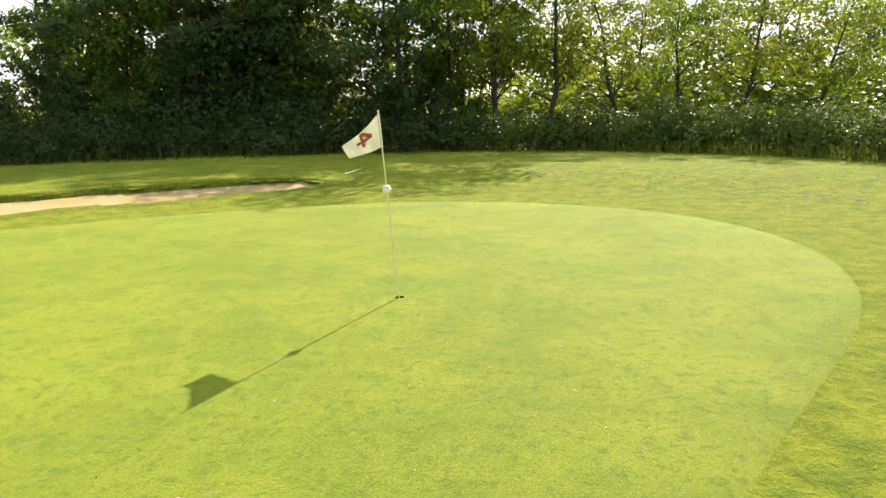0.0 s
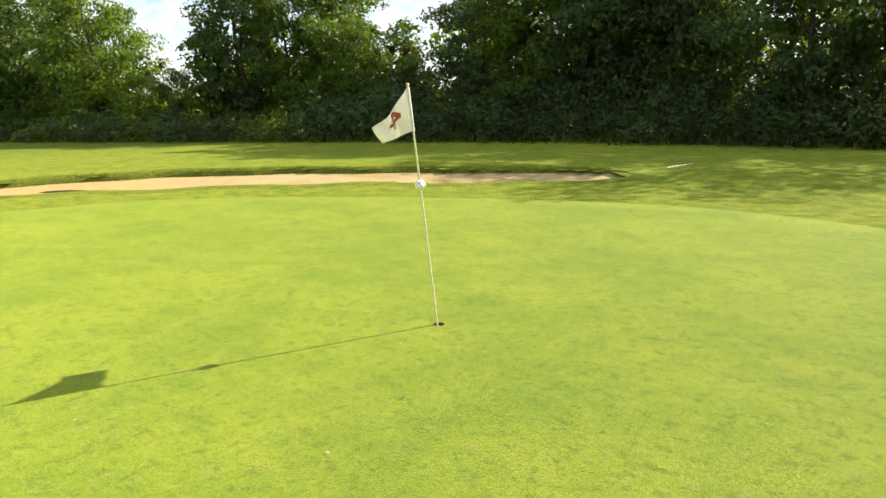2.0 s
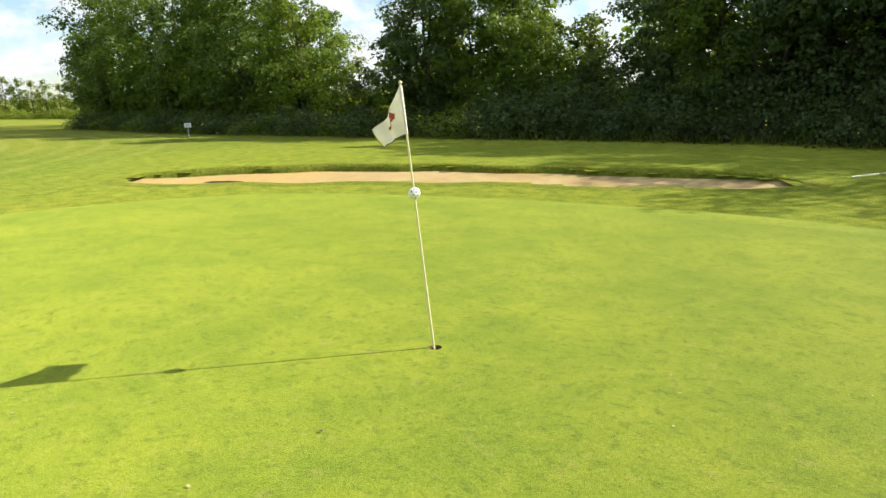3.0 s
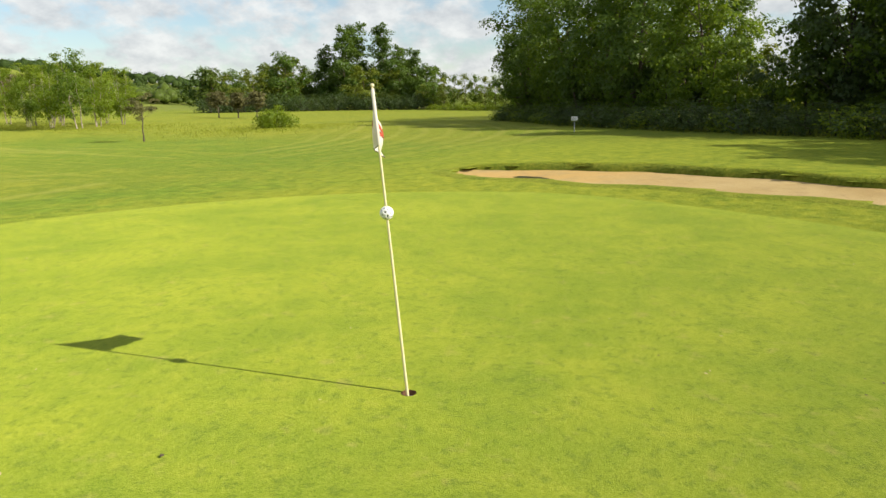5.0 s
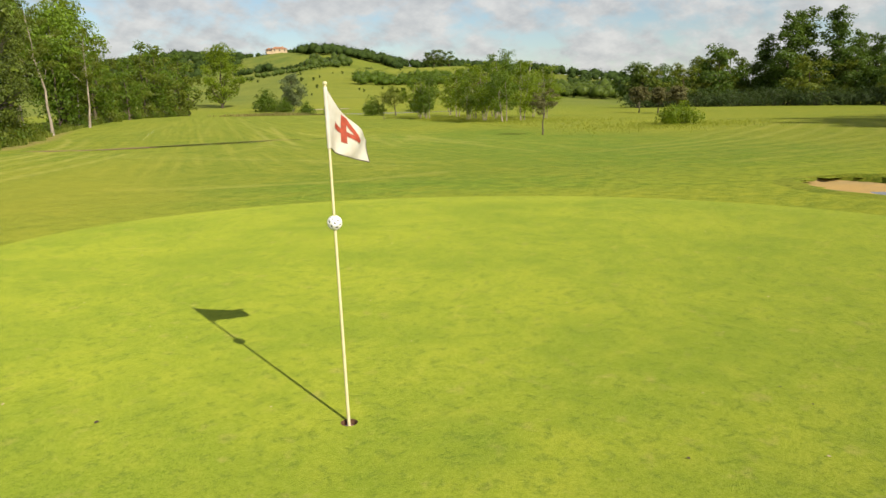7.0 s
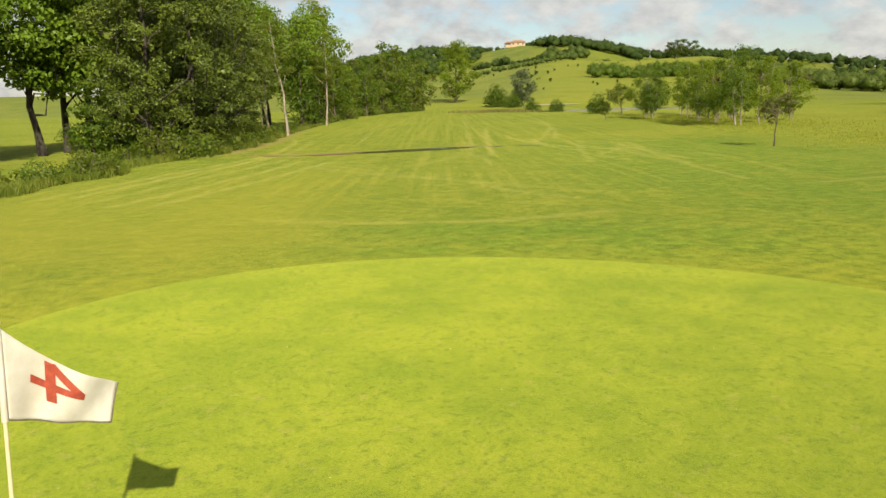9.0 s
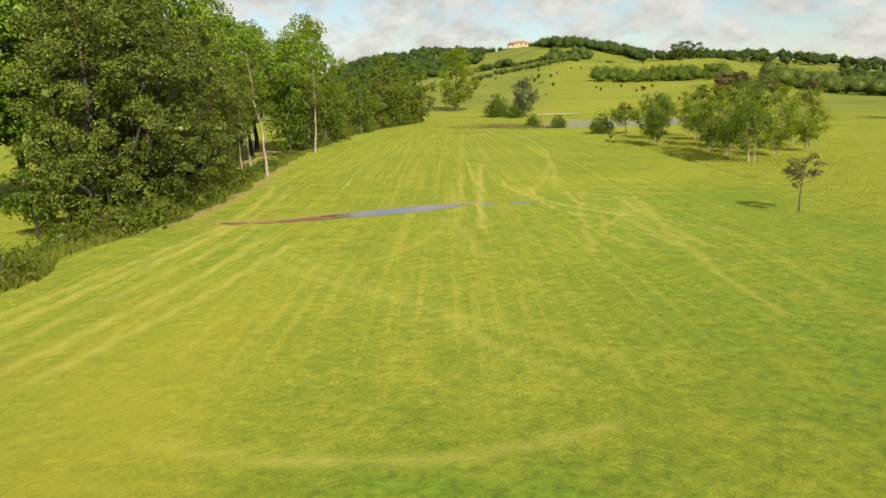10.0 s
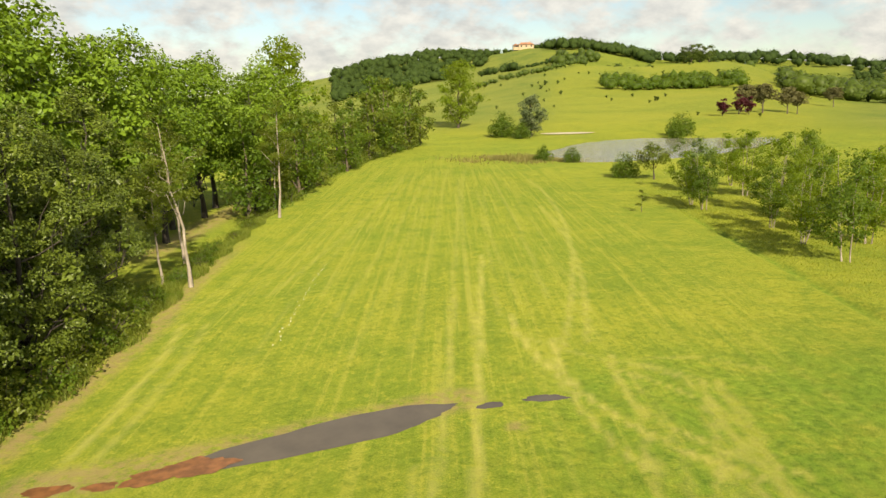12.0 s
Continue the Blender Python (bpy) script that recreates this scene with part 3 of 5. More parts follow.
    # dark band along the ditch line
    damp_shade = np.maximum(damp_shade, 0.9 * (1 - smooth(0.12, 0.5, np.abs(V - 27.4 - 0.035 * (U - 58)))) * smooth(56, 62, U) * (1 - smooth(90, 96, U)))
    meadow = np.maximum(meadow, 0.75 * smooth(9, 13, U) * (1 - smooth(24, 36, U)) * smooth(-15, -11, V) * (1 - smooth(-3.5, 0.5, V)))
    damp_shade = damp_shade * (1 - np.minimum(1.0, 1.3 * track))
    bare = 0.8 * (1 - smooth(0.2, 1.1, np.abs(V - belt_edge(U) + 0.3))) * smooth(38, 46, U) * (1 - smooth(70, 90, U))
    bare = np.maximum(bare, 0.9 * (1 - smooth(0.6, 2.2, np.abs(V + 21.4))) * smooth(76, 84, U) * (1 - smooth(108, 114, U)))
    bare = np.maximum(bare, 0.75 * (1 - smooth(0.5, 1.5, seg_dist(U, V, [(43.0, -9.3), (44.6, -5.6), (47.0, -0.6), (49.6, 4.6)]))))
    for cu, cv, cr in ((43.4, -8.8, 1.3), (47, 6.8, 0.6)):
        bare = np.maximum(bare, 0.7 * (1 - smooth(0.3 * cr, cr, np.hypot(U - cu, V - cv))))
    me = mesh_from("ground", np.stack([X, Y, Z], -1).reshape(-1, 3), quads, [M_GROUND], True,
                   dict(fairway=fairway.ravel(), track=track.ravel(), meadow=meadow.ravel(), damp_shade=damp_shade.ravel(), bare=bare.ravel(), pasture_shade=pasture_shade.ravel(), sun_bright=sun_bright.ravel()))
    return tagged(new("ground", me), "rolling mown golf course grass with pale mower tracks", "ground", kind="structure")


ground = build_ground()


def green_point(th, f, lift):
    r = green_radius(th) * f
    u, v = GREEN_MID[0] + r * np.cos(th), GREEN_MID[1] + r * np.sin(th)
    x, y = HOLE[0] + u * DOWN[0] + v * SIDE[0], HOLE[1] + u * DOWN[1] + v * SIDE[1]
    return x, y, land(x, y) + lift


def build_green():
    n, rings = 160, 26
    th = np.linspace(0, 2 * np.pi, n, endpoint=False)
    # the cup is cut out: rings run from its rim to the green's edge
    ex, ey, _ = green_point(th, 1.0, 0)

    edge = np.stack([ex, ey], -1)
    order = np.argsort(np.arctan2(edge[:, 1] - HOLE[1], edge[:, 0] - HOLE[0]) % (2 * np.pi))
    edge = edge[order]
    ang = np.arctan2(edge[:, 1] - HOLE[1], edge[:, 0] - HOLE[0]) % (2 * np.pi)
    cup = np.stack([HOLE[0] + 0.054 * np.cos(ang), HOLE[1] + 0.054 * np.sin(ang)], -1)
    verts = []
    for k in range(rings + 1):
        f = (k / rings) ** 2.2
        p = cup * (1 - f) + edge * f
        lift = 0.016 + 0.006 * np.sin(p[:, 0] * 0.9) * np.sin(p[:, 1] * 0.7)
        verts.append(np.c_[p, land(p[:, 0], p[:, 1]) + lift])
    skirt = edge + (edge - HOLE) / np.linalg.norm(edge - HOLE, axis=1, keepdims=True) * 0.05
    verts.append(np.c_[skirt, land(skirt[:, 0], skirt[:, 1]) - 0.01])
    idx = np.arange((rings + 2) * n).reshape(rings + 2, n)
    nxt = np.roll(idx, -1, 1)
    quads = np.stack([idx[:-1], idx[1:], nxt[1:], nxt[:-1]], -1).reshape(-1, 4)
    me = mesh_from("putting_green", np.concatenate(verts), quads, [M_GREEN], True)
    return tagged(new("putting_green", me), "close-mown bright green putting surface with worn patches", "putting green", kind="structure")


build_green()


def build_bunker():
    us = np.r_[np.linspace(-7.15, -6.2, 10), np.linspace(-6, 8.8, 74), np.linspace(8.9, 9.67, 10)]
    ts = np.linspace(-1, 1.12, 18)
    U = us[:, None] + 0 * ts[None]
    half = bunker_half(us)[:, None]
    V = bunker_axis(us)[:, None] + half * ts[None]
    X, Y = HOLE[0] + U * DOWN[0] + V * SIDE[0], HOLE[1] + U * DOWN[1] + V * SIDE[1]
    rs = np.random.RandomState(8)
    # a flat, raked floor that banks up towards the far lip
    Z = land(X, Y) - 0.14 + 0.05 * np.abs(ts[None]) ** 3 + 0.05 * (1 - smooth(0.2, 1.5, half)) + 0.09 * smooth(0.4, 1.0, -ts[None]) * smooth(0.8, 2.0, half) - 0.03 * smooth(0.2, 1.0, ts[None]) * smooth(0.6, 1.6, half) + rs.uniform(-0.005, 0.005, X.shape)
    nu, nt_ = U.shape
    idx = np.arange(nu * nt_).reshape(nu, nt_)
    quads = np.stack([idx[:-1, :-1], idx[1:, :-1], idx[1:, 1:], idx[:-1, 1:]], -1).reshape(-1, 4)
    me = mesh_from("bunker_sand", np.stack([X, Y, Z], -1).reshape(-1, 3), quads, [M_SAND], True, dict(warm=(smooth(1.5, 6.5, U) * (1 - 0.5 * smooth(8.5, 10, U))).ravel()))
    tagged(new("bunker_sand", me), "orange-tan bunker sand with lighter, warmer patches towards one end", "sand bunker", kind="structure")
    # the grass lip round it: rolls over and drops to the sand
    loop = [(u, s) for s in (1, -1) for u in (us if s > 0 else us[::-1])]
    verts, rings = [], ((0.82, -0.26), (0.88, -0.09), (0.94, 0.00), (1.0, 0.055), (1.1, 0.065), (1.3, 0.030), (1.7, -0.03))
    for f, dz in rings:
        for u, s in loop:
            w, c = float(bunker_half(np.array(u))), float(bunker_axis(u))
            wob = 0.14 * noise.noise((u * 0.7, s * 5.0, 0.0)) + 0.04 * noise.noise((u * 3.7, s * 5.0, 4.0))
            f = f if s > 0 else max(f, 0.99)
            out = max(w, 0.12) * min(f, 1.0) + max(f - 1.0, 0) * 1.2 + (wob if f <= 1.02 else 0)
            uu = 1.6 + (u - 1.6) * (1 + max(f - 1, 0) * 0.12)
            x, y = xy_of(uu, c + s * out)
            verts.append((x, y, land_z(x, y) + dz * (1.1 if s > 0 and 0.98 < f < 1.4 else 0.25 if s < 0 and dz > 0 else 1.0) * (min(1.0, 0.15 + w / 1.3) if dz > 0 else 1.0)))
    n = len(loop)
    idx = np.arange(len(verts)).reshape(len(rings), n)
    nxt = np.roll(idx, -1, 1)
    quads = np.stack([idx[:-1], nxt[:-1], nxt[1:], idx[1:]], -1).reshape(-1, 4)
    me = mesh_from("bunker_lip", verts, quads, [M_GROUND], True)
    tagged(new("bunker_lip", me), "rough grass lip round the sand bunker", "grass edge", kind="structure")


build_bunker()


def blob_sheet(name, mid, half_u, half_v, lean, mat, label, category, z=None, seed=0, n=64, lift=0.008, wob=0.12):
    """A flat sheet with an uneven outline: water or mud lying on the ground."""
    rs = np.random.RandomState(seed)
    ph = rs.uniform(0, 6.28, 6)
    verts = []
    for k in range(5):
        f = k / 4
        for j in range(n):
            th = 2 * math.pi * j / n
            w = 1 + wob * (math.sin(2 * th + ph[0]) + 0.7 * math.sin(3 * th + ph[1]) + 0.5 * math.sin(5 * th + ph[2]) + 0.35 * math.sin(9 * th + ph[3]) + 0.25 * math.sin(17 * th + ph[4]))
            a, b = half_u * w * f * math.cos(th), half_v * w * f * math.sin(th)
            u, v = mid[0] + a * math.cos(lean) - b * math.sin(lean), mid[1] + a * math.sin(lean) + b * math.cos(lean)
            x, y = xy_of(u, v)
            verts.append((x, y, z if z is not None else land_z(x, y) + lift))
    idx = np.arange(5 * n).reshape(5, n)
    nxt = np.roll(idx, -1, 1)
    quads = np.stack([idx[:-1], idx[1:], nxt[1:], nxt[:-1]], -1).reshape(-1, 4)
    me = mesh_from(name, verts, quads, [mat], True)
    return tagged(new(name, me), label, category, kind="structure")


LEAN = math.atan2(11.1, 5.3)
blob_sheet("water_puddle", (46.6, -0.2), 5.3, 1.08, LEAN, M_PUDDLE, "shallow brown rain puddle lying across the fairway", "puddle", seed=3, lift=0.012, wob=0.07)
blob_sheet("wet_mud", (44.1, -4.9), 1.55, 0.72, LEAN, M_MUD, "wet reddish mud at the puddle's end", "mud", seed=5, lift=0.02, wob=0.20)
blob_sheet("wet_mud", (42.8, -8.8), 0.8, 0.32, LEAN, M_MUD, "small patch of wet reddish mud in the grass", "mud", seed=6, wob=0.16)
blob_sheet("wet_mud", (43.1, -7.2), 0.5, 0.30, LEAN, M_MUD, "small patch of wet reddish mud in the grass", "mud", seed=9, wob=0.16)
blob_sheet("water_puddle", (48.9, 5.9), 0.55, 0.30, LEAN, M_PUDDLE, "small rain puddle on the fairway", "puddle", seed=7, wob=0.12)
blob_sheet("water_puddle", (49.5, 8.2), 1.0, 0.30, LEAN + 0.3, M_PUDDLE, "small rain puddle on the fairway", "puddle", seed=8, wob=0.12)
POND_Z = land_z(*xy_of(*POND_MID)) + 0.62
blob_sheet("pond", POND_MID, POND_HALF[0], POND_HALF[1], POND_LEAN, M_POND, "still pond reflecting the pale sky", "pond", z=POND_Z, seed=11, wob=0.05, n=96)
blob_sheet("sand_far_bunker", (233, 40), 2.6, 8.0, 0.1, M_PALE_SAND, "pale sand strip beyond the pond", "sand bunker", seed=12, lift=0.15, wob=0.06)

blob_sheet("water_puddle", (6.3, 12.4), 0.55, 0.26, 0.25, M_PUDDLE, "small grey puddle of rain water in the bunker", "puddle", z=land_z(*xy_of(6.3, 12.4)) - 0.035, seed=14, wob=0.10)

# ---- trees and shrubs ----
def tube(verts, faces, pts, radii, sides=7):
    """Adds a tapering tube along pts to the lists."""
    base = len(verts)
    pts = [Vector(p) for p in pts]
    for k, (p, r) in enumerate(zip(pts, radii)):
        d = (pts[min(k + 1, len(pts) - 1)] - pts[max(k - 1, 0)]).normalized()
        a = d.orthogonal().normalized()
        b = d.cross(a)
        for j in range(sides):
            th = 2 * math.pi * j / sides
            verts.append(tuple(p + (a * math.cos(th) + b * math.sin(th)) * r))
    for k in range(len(pts) - 1):
        for j in range(sides):
            a0, a1 = base + k * sides + j, base + k * sides + (j + 1) % sides
            faces.append((a0, a1, a1 + sides, a0 + sides))
    faces.append(tuple(base + (len(pts) - 1) * sides + j for j in range(sides)))


def leaf_cards(rs, places, outward, size, narrow=0.55, droop=0.0):
    """Folded leaf blades at the places: four points and two faces each, facing out and up, loosely."""
    n = len(places)
    nrm = outward * 1.0 + rs.normal(0, 0.55, (n, 3)) + np.array([0, 0, 0.5])
    nrm /= np.linalg.norm(nrm, axis=1, keepdims=True) + 1e-9
    t = np.cross(nrm, rs.normal(0, 1, (n, 3)))
    t /= np.linalg.norm(t, axis=1, keepdims=True) + 1e-9
    t[:, 2] -= droop
    b = np.cross(nrm, t)
    s = (size * rs.uniform(0.6, 1.35, n))[:, None]
    fold = nrm * s * 0.16
    v = np.stack([places - t * s * 0.5, places + b * s * narrow * 0.5 + fold, places + t * s * 0.5, places - b * s * narrow * 0.5 + fold], 1)
    idx = np.arange(n * 4).reshape(n, 4)
    return v.reshape(-1, 3), np.concatenate([idx[:, [0, 1, 2]], idx[:, [0, 2, 3]]])


def sprays(rs, centres, outward, leaf, per):
    """Leaves set in flat, drooping sprays of about per leaves round each centre."""
    n = len(centres)
    nrm = outward * 1.1 + rs.normal(0, 0.30, (n, 3)) + np.array([0, 0, 0.5])
    nrm /= np.linalg.norm(nrm, axis=1, keepdims=True) + 1e-9
    a = np.cross(nrm, rs.normal(0, 1, (n, 3)))
    a /= np.linalg.norm(a, axis=1, keepdims=True) + 1e-9
    b = np.cross(nrm, a)
    nrm, a, b, c = (np.repeat(k, per, 0) for k in (nrm, a, b, centres))
    leaf = np.repeat(np.broadcast_to(leaf, (n,)), per)
    m = len(c)
    rad, th = leaf * 2.0 * np.sqrt(rs.uniform(0, 1, m)) * rs.uniform(0.7, 1.3, m), rs.uniform(0, 6.28, m)
    p = c + a * (rad * np.cos(th))[:, None] + b * (rad * np.sin(th))[:, None] + nrm * (rs.normal(0, 0.22, m) * leaf)[:, None]
    p[:, 2] -= 0.22 * rad * rad / leaf * 0.5
    ln = nrm + rs.normal(0, 0.30, (m, 3))
    ln /= np.linalg.norm(ln, axis=1, keepdims=True) + 1e-9
    t = a * np.cos(th)[:, None] + b * np.sin(th)[:, None] + rs.normal(0, 0.3, (m, 3))
    t -= ln * (t * ln).sum(1, keepdims=True)
    t /= np.linalg.norm(t, axis=1, keepdims=True) + 1e-9
    w = np.cross(ln, t)
    s = (leaf * rs.uniform(0.65, 1.3, m))[:, None]
    fold = ln * s * 0.12
    v = np.stack([p - t * s * 0.5, p + w * s * 0.30 + fold, p + t * s * 0.5, p - w * s * 0.30 + fold], 1)
    idx = np.arange(m * 4).reshape(m, 4)
    return v.reshape(-1, 3), np.concatenate([idx[:, [0, 1, 2]], idx[:, [0, 2, 3]]])


def crown_shape(style, f):
    """The crown's half-width at the height f (0 its foot, 1 its top), as a share of the widest."""
    if style == "poplar":
        return 0.35 + 0.65 * math.sin(math.pi * min(1, 0.15 + 0.8 * f)) ** 0.8 * (1 - 0.35 * f)
    if style == "cone":
        return max(0.12, 1.0 - 0.85 * f)
    if style == "umbrella":
        return max(0.1, math.sin(math.pi * (0.18 + 0.75 * f)) ** 0.6)
    return max(0.15, math.sin(math.pi * (0.12 + 0.80 * f)) ** 0.65)


def clump_leaves(rs, centres, radii, leaf, count, crown_mid, flat=0.72, under=0.35):
    """Leaves on the shells of foliage clumps: they face outwards and up, so that every clump has a lit top and a dark foot."""
    share = radii ** 2 * rs.uniform(0.75, 1.25, len(radii))
    n = np.maximum((share / share.sum() * count).astype(int), 3)
    c, rad = np.repeat(centres, n, 0), np.repeat(radii, n)
    m = len(c)
    d = rs.normal(0, 1, (m, 3))
    d /= np.linalg.norm(d, axis=1, keepdims=True) + 1e-9
    low = (d[:, 2] < -under) & (rs.uniform(0, 1, m) < 0.85)
    d[low, 2] *= -1
    out = c - crown_mid
    out /= np.linalg.norm(out, axis=1, keepdims=True) + 1e-6
    # knobs on the clump's surface
    k1, k2 = rs.normal(0, 1, (2, len(radii), 3))
    knob = 1 + 0.16 * np.sin(4.5 * (d * np.repeat(k1, n, 0)).sum(1)) + 0.12 * np.sin(6.5 * (d * np.repeat(k2, n, 0)).sum(1) + 1.0)
    rr = rad * knob * (1.06 - 0.42 * rs.uniform(0, 1, m) ** 2.2)
    p = c + d * rr[:, None] * np.array([1.0, 1.0, flat])
    nrm = 0.75 * d + 0.45 * out + np.array([0, 0, 0.40]) + rs.normal(0, 0.55, (m, 3))
    nrm /= np.linalg.norm(nrm, axis=1, keepdims=True) + 1e-9
    t = np.cross(nrm, rs.normal(0, 1, (m, 3)))
    t /= np.linalg.norm(t, axis=1, keepdims=True) + 1e-9
    w = np.cross(nrm, t)
    size = (leaf * rs.uniform(0.65, 1.35, m))[:, None]
    fold = nrm * size * 0.13
    v = np.stack([p - t * size * 0.5, p + w * size * 0.33 + fold, p + t * size * 0.5, p - w * size * 0.33 + fold], 1)
    idx = np.arange(m * 4).reshape(m, 4)
    return v.reshape(-1, 3), np.concatenate([idx[:, [0, 1, 2]], idx[:, [0, 2, 3]]])


def make_tree(name, label, category, seed, height, spread, foot, trunk_r, leaf, count, leaf_mat, bark, style="round",
              clumps=70, bough=0.36, lean=0.0, stems=1, sides=7, open_ness=0.0, limb_every=3, limb_r=0.45, clump_r=0.50, per_bough=6, heart=0.48):
    """A tree of trunk, limbs and a crown of leaf clumps with gaps between them; height and spread in metres, foot: the crown's lower end."""
    rs = np.random.RandomState(seed)
    tree = thing(name, Matrix(), label, category)
    tv, tf, spines = [], [], []
    for st in range(stems):
        turn = rs.uniform(0, 6.28)
        off = 0.0 if stems == 1 else rs.uniform(0.12, 0.3)
        dx, dy = math.cos(turn), math.sin(turn)
        tilt = lean + (0.0 if stems == 1 else rs.uniform(0.06, 0.16))
        hh = height * (0.92 if st == 0 else rs.uniform(0.7, 0.9))
        spine, drift = [], np.zeros(2)
        for k in range(9):
            f = k / 8
            drift = drift + rs.normal(0, 0.011 * height, 2) * (k > 0)
            spine.append((off * dx + tilt * hh * f * dx + drift[0], off * dy + tilt * hh * f * dy + drift[1], hh * f - (0.25 if k == 0 else 0)))
        radii = [trunk_r * (1.35 if k == 0 else 1.0) * (1 - 0.9 * (k / 8) ** 0.9) / (1 if stems == 1 else 1.5) + 0.008 for k in range(9)]
        tube(tv, tf, spine, radii, sides)
        spines.append((np.array(spine), radii, hh))
    ph = rs.uniform(0, 6.28, 3)
    centres, sizes, cores = [], [], []
    n_bough = max(4, clumps // per_bough)
    for k in range(n_bough):
        sp, radii, hh = spines[k % stems]
        fr = (k + rs.uniform(0.1, 0.9)) / n_bough
        wide = spread * crown_shape(style, fr)
        rb = spread * bough * rs.uniform(0.75, 1.25) * (1.0 - 0.22 * fr)
        th = k * 2.4 + rs.uniform(-0.5, 0.5)
        lobe = 0.92 + 0.13 * math.sin(3 * th + ph[0] + 4 * fr) + 0.08 * math.sin(5 * th + ph[1] - 7 * fr)
        reach = max(wide * lobe * rs.uniform(0.85, 1.05) - 0.85 * rb, 0.0)
        z = foot + 0.5 * rb + (height - foot - 1.25 * rb) * fr
        q = np.clip(z / hh, 0, 0.999) * 8
        i = int(q)
        on_spine = sp[i] + (sp[min(i + 1, 8)] - sp[i]) * (q - i)
        c = np.array([on_spine[0], on_spine[1], z]) + np.array([math.cos(th), math.sin(th), 0]) * reach
        cores.append((c, rb))
        zs = max(min(foot, z) * 0.9, z - (reach + rb) * (0.9 if style == "poplar" else rs.uniform(0.35, 0.75)))
        q = np.clip(zs / hh, 0, 0.999) * 8
        i = int(q)
        p0 = sp[i] + (sp[min(i + 1, 8)] - sp[i]) * (q - i)
        r0 = max(0.012, radii[i] * limb_r)
        bend = 0.09 * (reach + rb)
        p1, p2 = p0 + (c - p0) * 0.35 + rs.normal(0, bend, 3), p0 + (c - p0) * 0.7 + rs.normal(0, bend, 3)
        tube(tv, tf, [p0, p1, p2, c], [r0, r0 * 0.72, r0 * 0.5, 0.010], 5)
        for j in range(per_bough):
            d = rs.normal(0, 1, 3)
            d /= np.linalg.norm(d) + 1e-9
            d[2] = abs(d[2]) if rs.uniform() < 0.72 else d[2]
            e = c + d * rb * np.array([1, 1, 0.8]) * rs.uniform(0.62, 1.0)
            if rs.uniform() > open_ness:
                centres.append(e)
                sizes.append(rb * clump_r * rs.uniform(0.7, 1.35))
            if j % limb_every == 0:
                tube(tv, tf, [p2 if j % 2 else c, (p2 + e) / 2 + rs.normal(0, 0.08 * rb, 3), e], [r0 * 0.4, r0 * 0.28, 0.004], 4)
    v, f = clump_leaves(rs, np.array(centres), np.array(sizes), leaf, count, np.array([0, 0, foot + 0.45 * (height - foot)]))
    if heart:
        # large shaded leaves in the heart of each bough
        c, rb = (np.repeat(np.array(k), 36, 0) for k in zip(*cores))
        d = rs.normal(0, 1, (len(c), 3))
        d *= (rs.uniform(0.1, 1, len(c)) ** 0.5 * heart * rb)[:, None] / (np.linalg.norm(d, axis=1, keepdims=True) + 1e-9)
        fv, ff = leaf_cards(rs, c + d * np.array([1, 1, 0.8]), 0.8 * d, np.maximum(0.23 * rb, 1.2 * leaf), 0.8)
        f = np.concatenate([f, ff + len(v)])
        v = np.concatenate([v, fv])
    v[:, 2] = np.maximum(v[:, 2], 0.3 * foot)
    part_mesh("trunk", mesh_from("trunk", tv, tf, [bark], True), tree)
    part_mesh("crown", mesh_from("crown", v, f, [leaf_mat]), tree)
    return tree


def make_shrub(name, label, category, seed, height, spread, leaf, count, leaf_mat, bark, lumps=16):
    """A shrub: a sheaf of stems and a dense, lumpy mass of leaves down to the ground."""
    rs = np.random.RandomState(seed)
    shrub = thing(name, Matrix(), label, category)
    tv, tf, pts, outs = [], [], [], []
    for k in range(lumps):
        th, q = k * 2.4 + rs.uniform(-0.5, 0.5), math.sqrt((k + 0.5) / lumps)
        top = height * (1 - 0.45 * q * q) * rs.uniform(0.72, 1.02)
        c = np.array([math.cos(th) * spread * q * 0.8, math.sin(th) * spread * q * 0.8, top * 0.72])
        tube(tv, tf, [(c[0] * 0.15, c[1] * 0.15, -0.1), (c[0] * 0.5, c[1] * 0.5, top * 0.35), tuple(c)], [0.03, 0.02, 0.006], 4)
        n = count // lumps // 7
        d = rs.normal(0, 1, (n, 3))
        d /= np.linalg.norm(d, axis=1, keepdims=True) + 1e-9
        rr = rs.uniform(0.3, 1.0, n) ** 0.45
        p = np.array([c[0], c[1], top * 0.52]) + d * rr[:, None] * np.array([spread * 0.36, spread * 0.36, top * 0.52]) * rs.uniform(0.85, 1.15)
        keep = p[:, 2] > 0.02
        pts.append(p[keep])
        outs.append(d[keep])
    v, f = sprays(rs, np.concatenate(pts), np.concatenate(outs), leaf, 7)
    v[:, 2] = np.maximum(v[:, 2], 0.01)
    part_mesh("stem_sheaf", mesh_from("stem_sheaf", tv, tf, [bark], True), shrub)
    part_mesh("foliage", mesh_from("foliage", v, f, [leaf_mat]), shrub)
    return shrub


class Stock:
    """One built plant that is set out many times."""

    def __init__(self, plant):
        self.plant, self.used = plant, False

    def put(self, x, y, turn=0.0, scale=1.0, tall=None, label="", group="", sink=0.0):
        m = pose(x, y, land_z(x, y) - sink, 0, 0, turn) @ Matrix.Diagonal((scale, scale, tall or scale, 1))
        if self.used:
            ob = copy_thing(self.plant, m)
        else:
            ob, self.used = self.plant, True
            ob.matrix_basis = m
        return tagged(ob, label, group=group)


rnd = random.Random(21)
TURN = iter(range(100000))

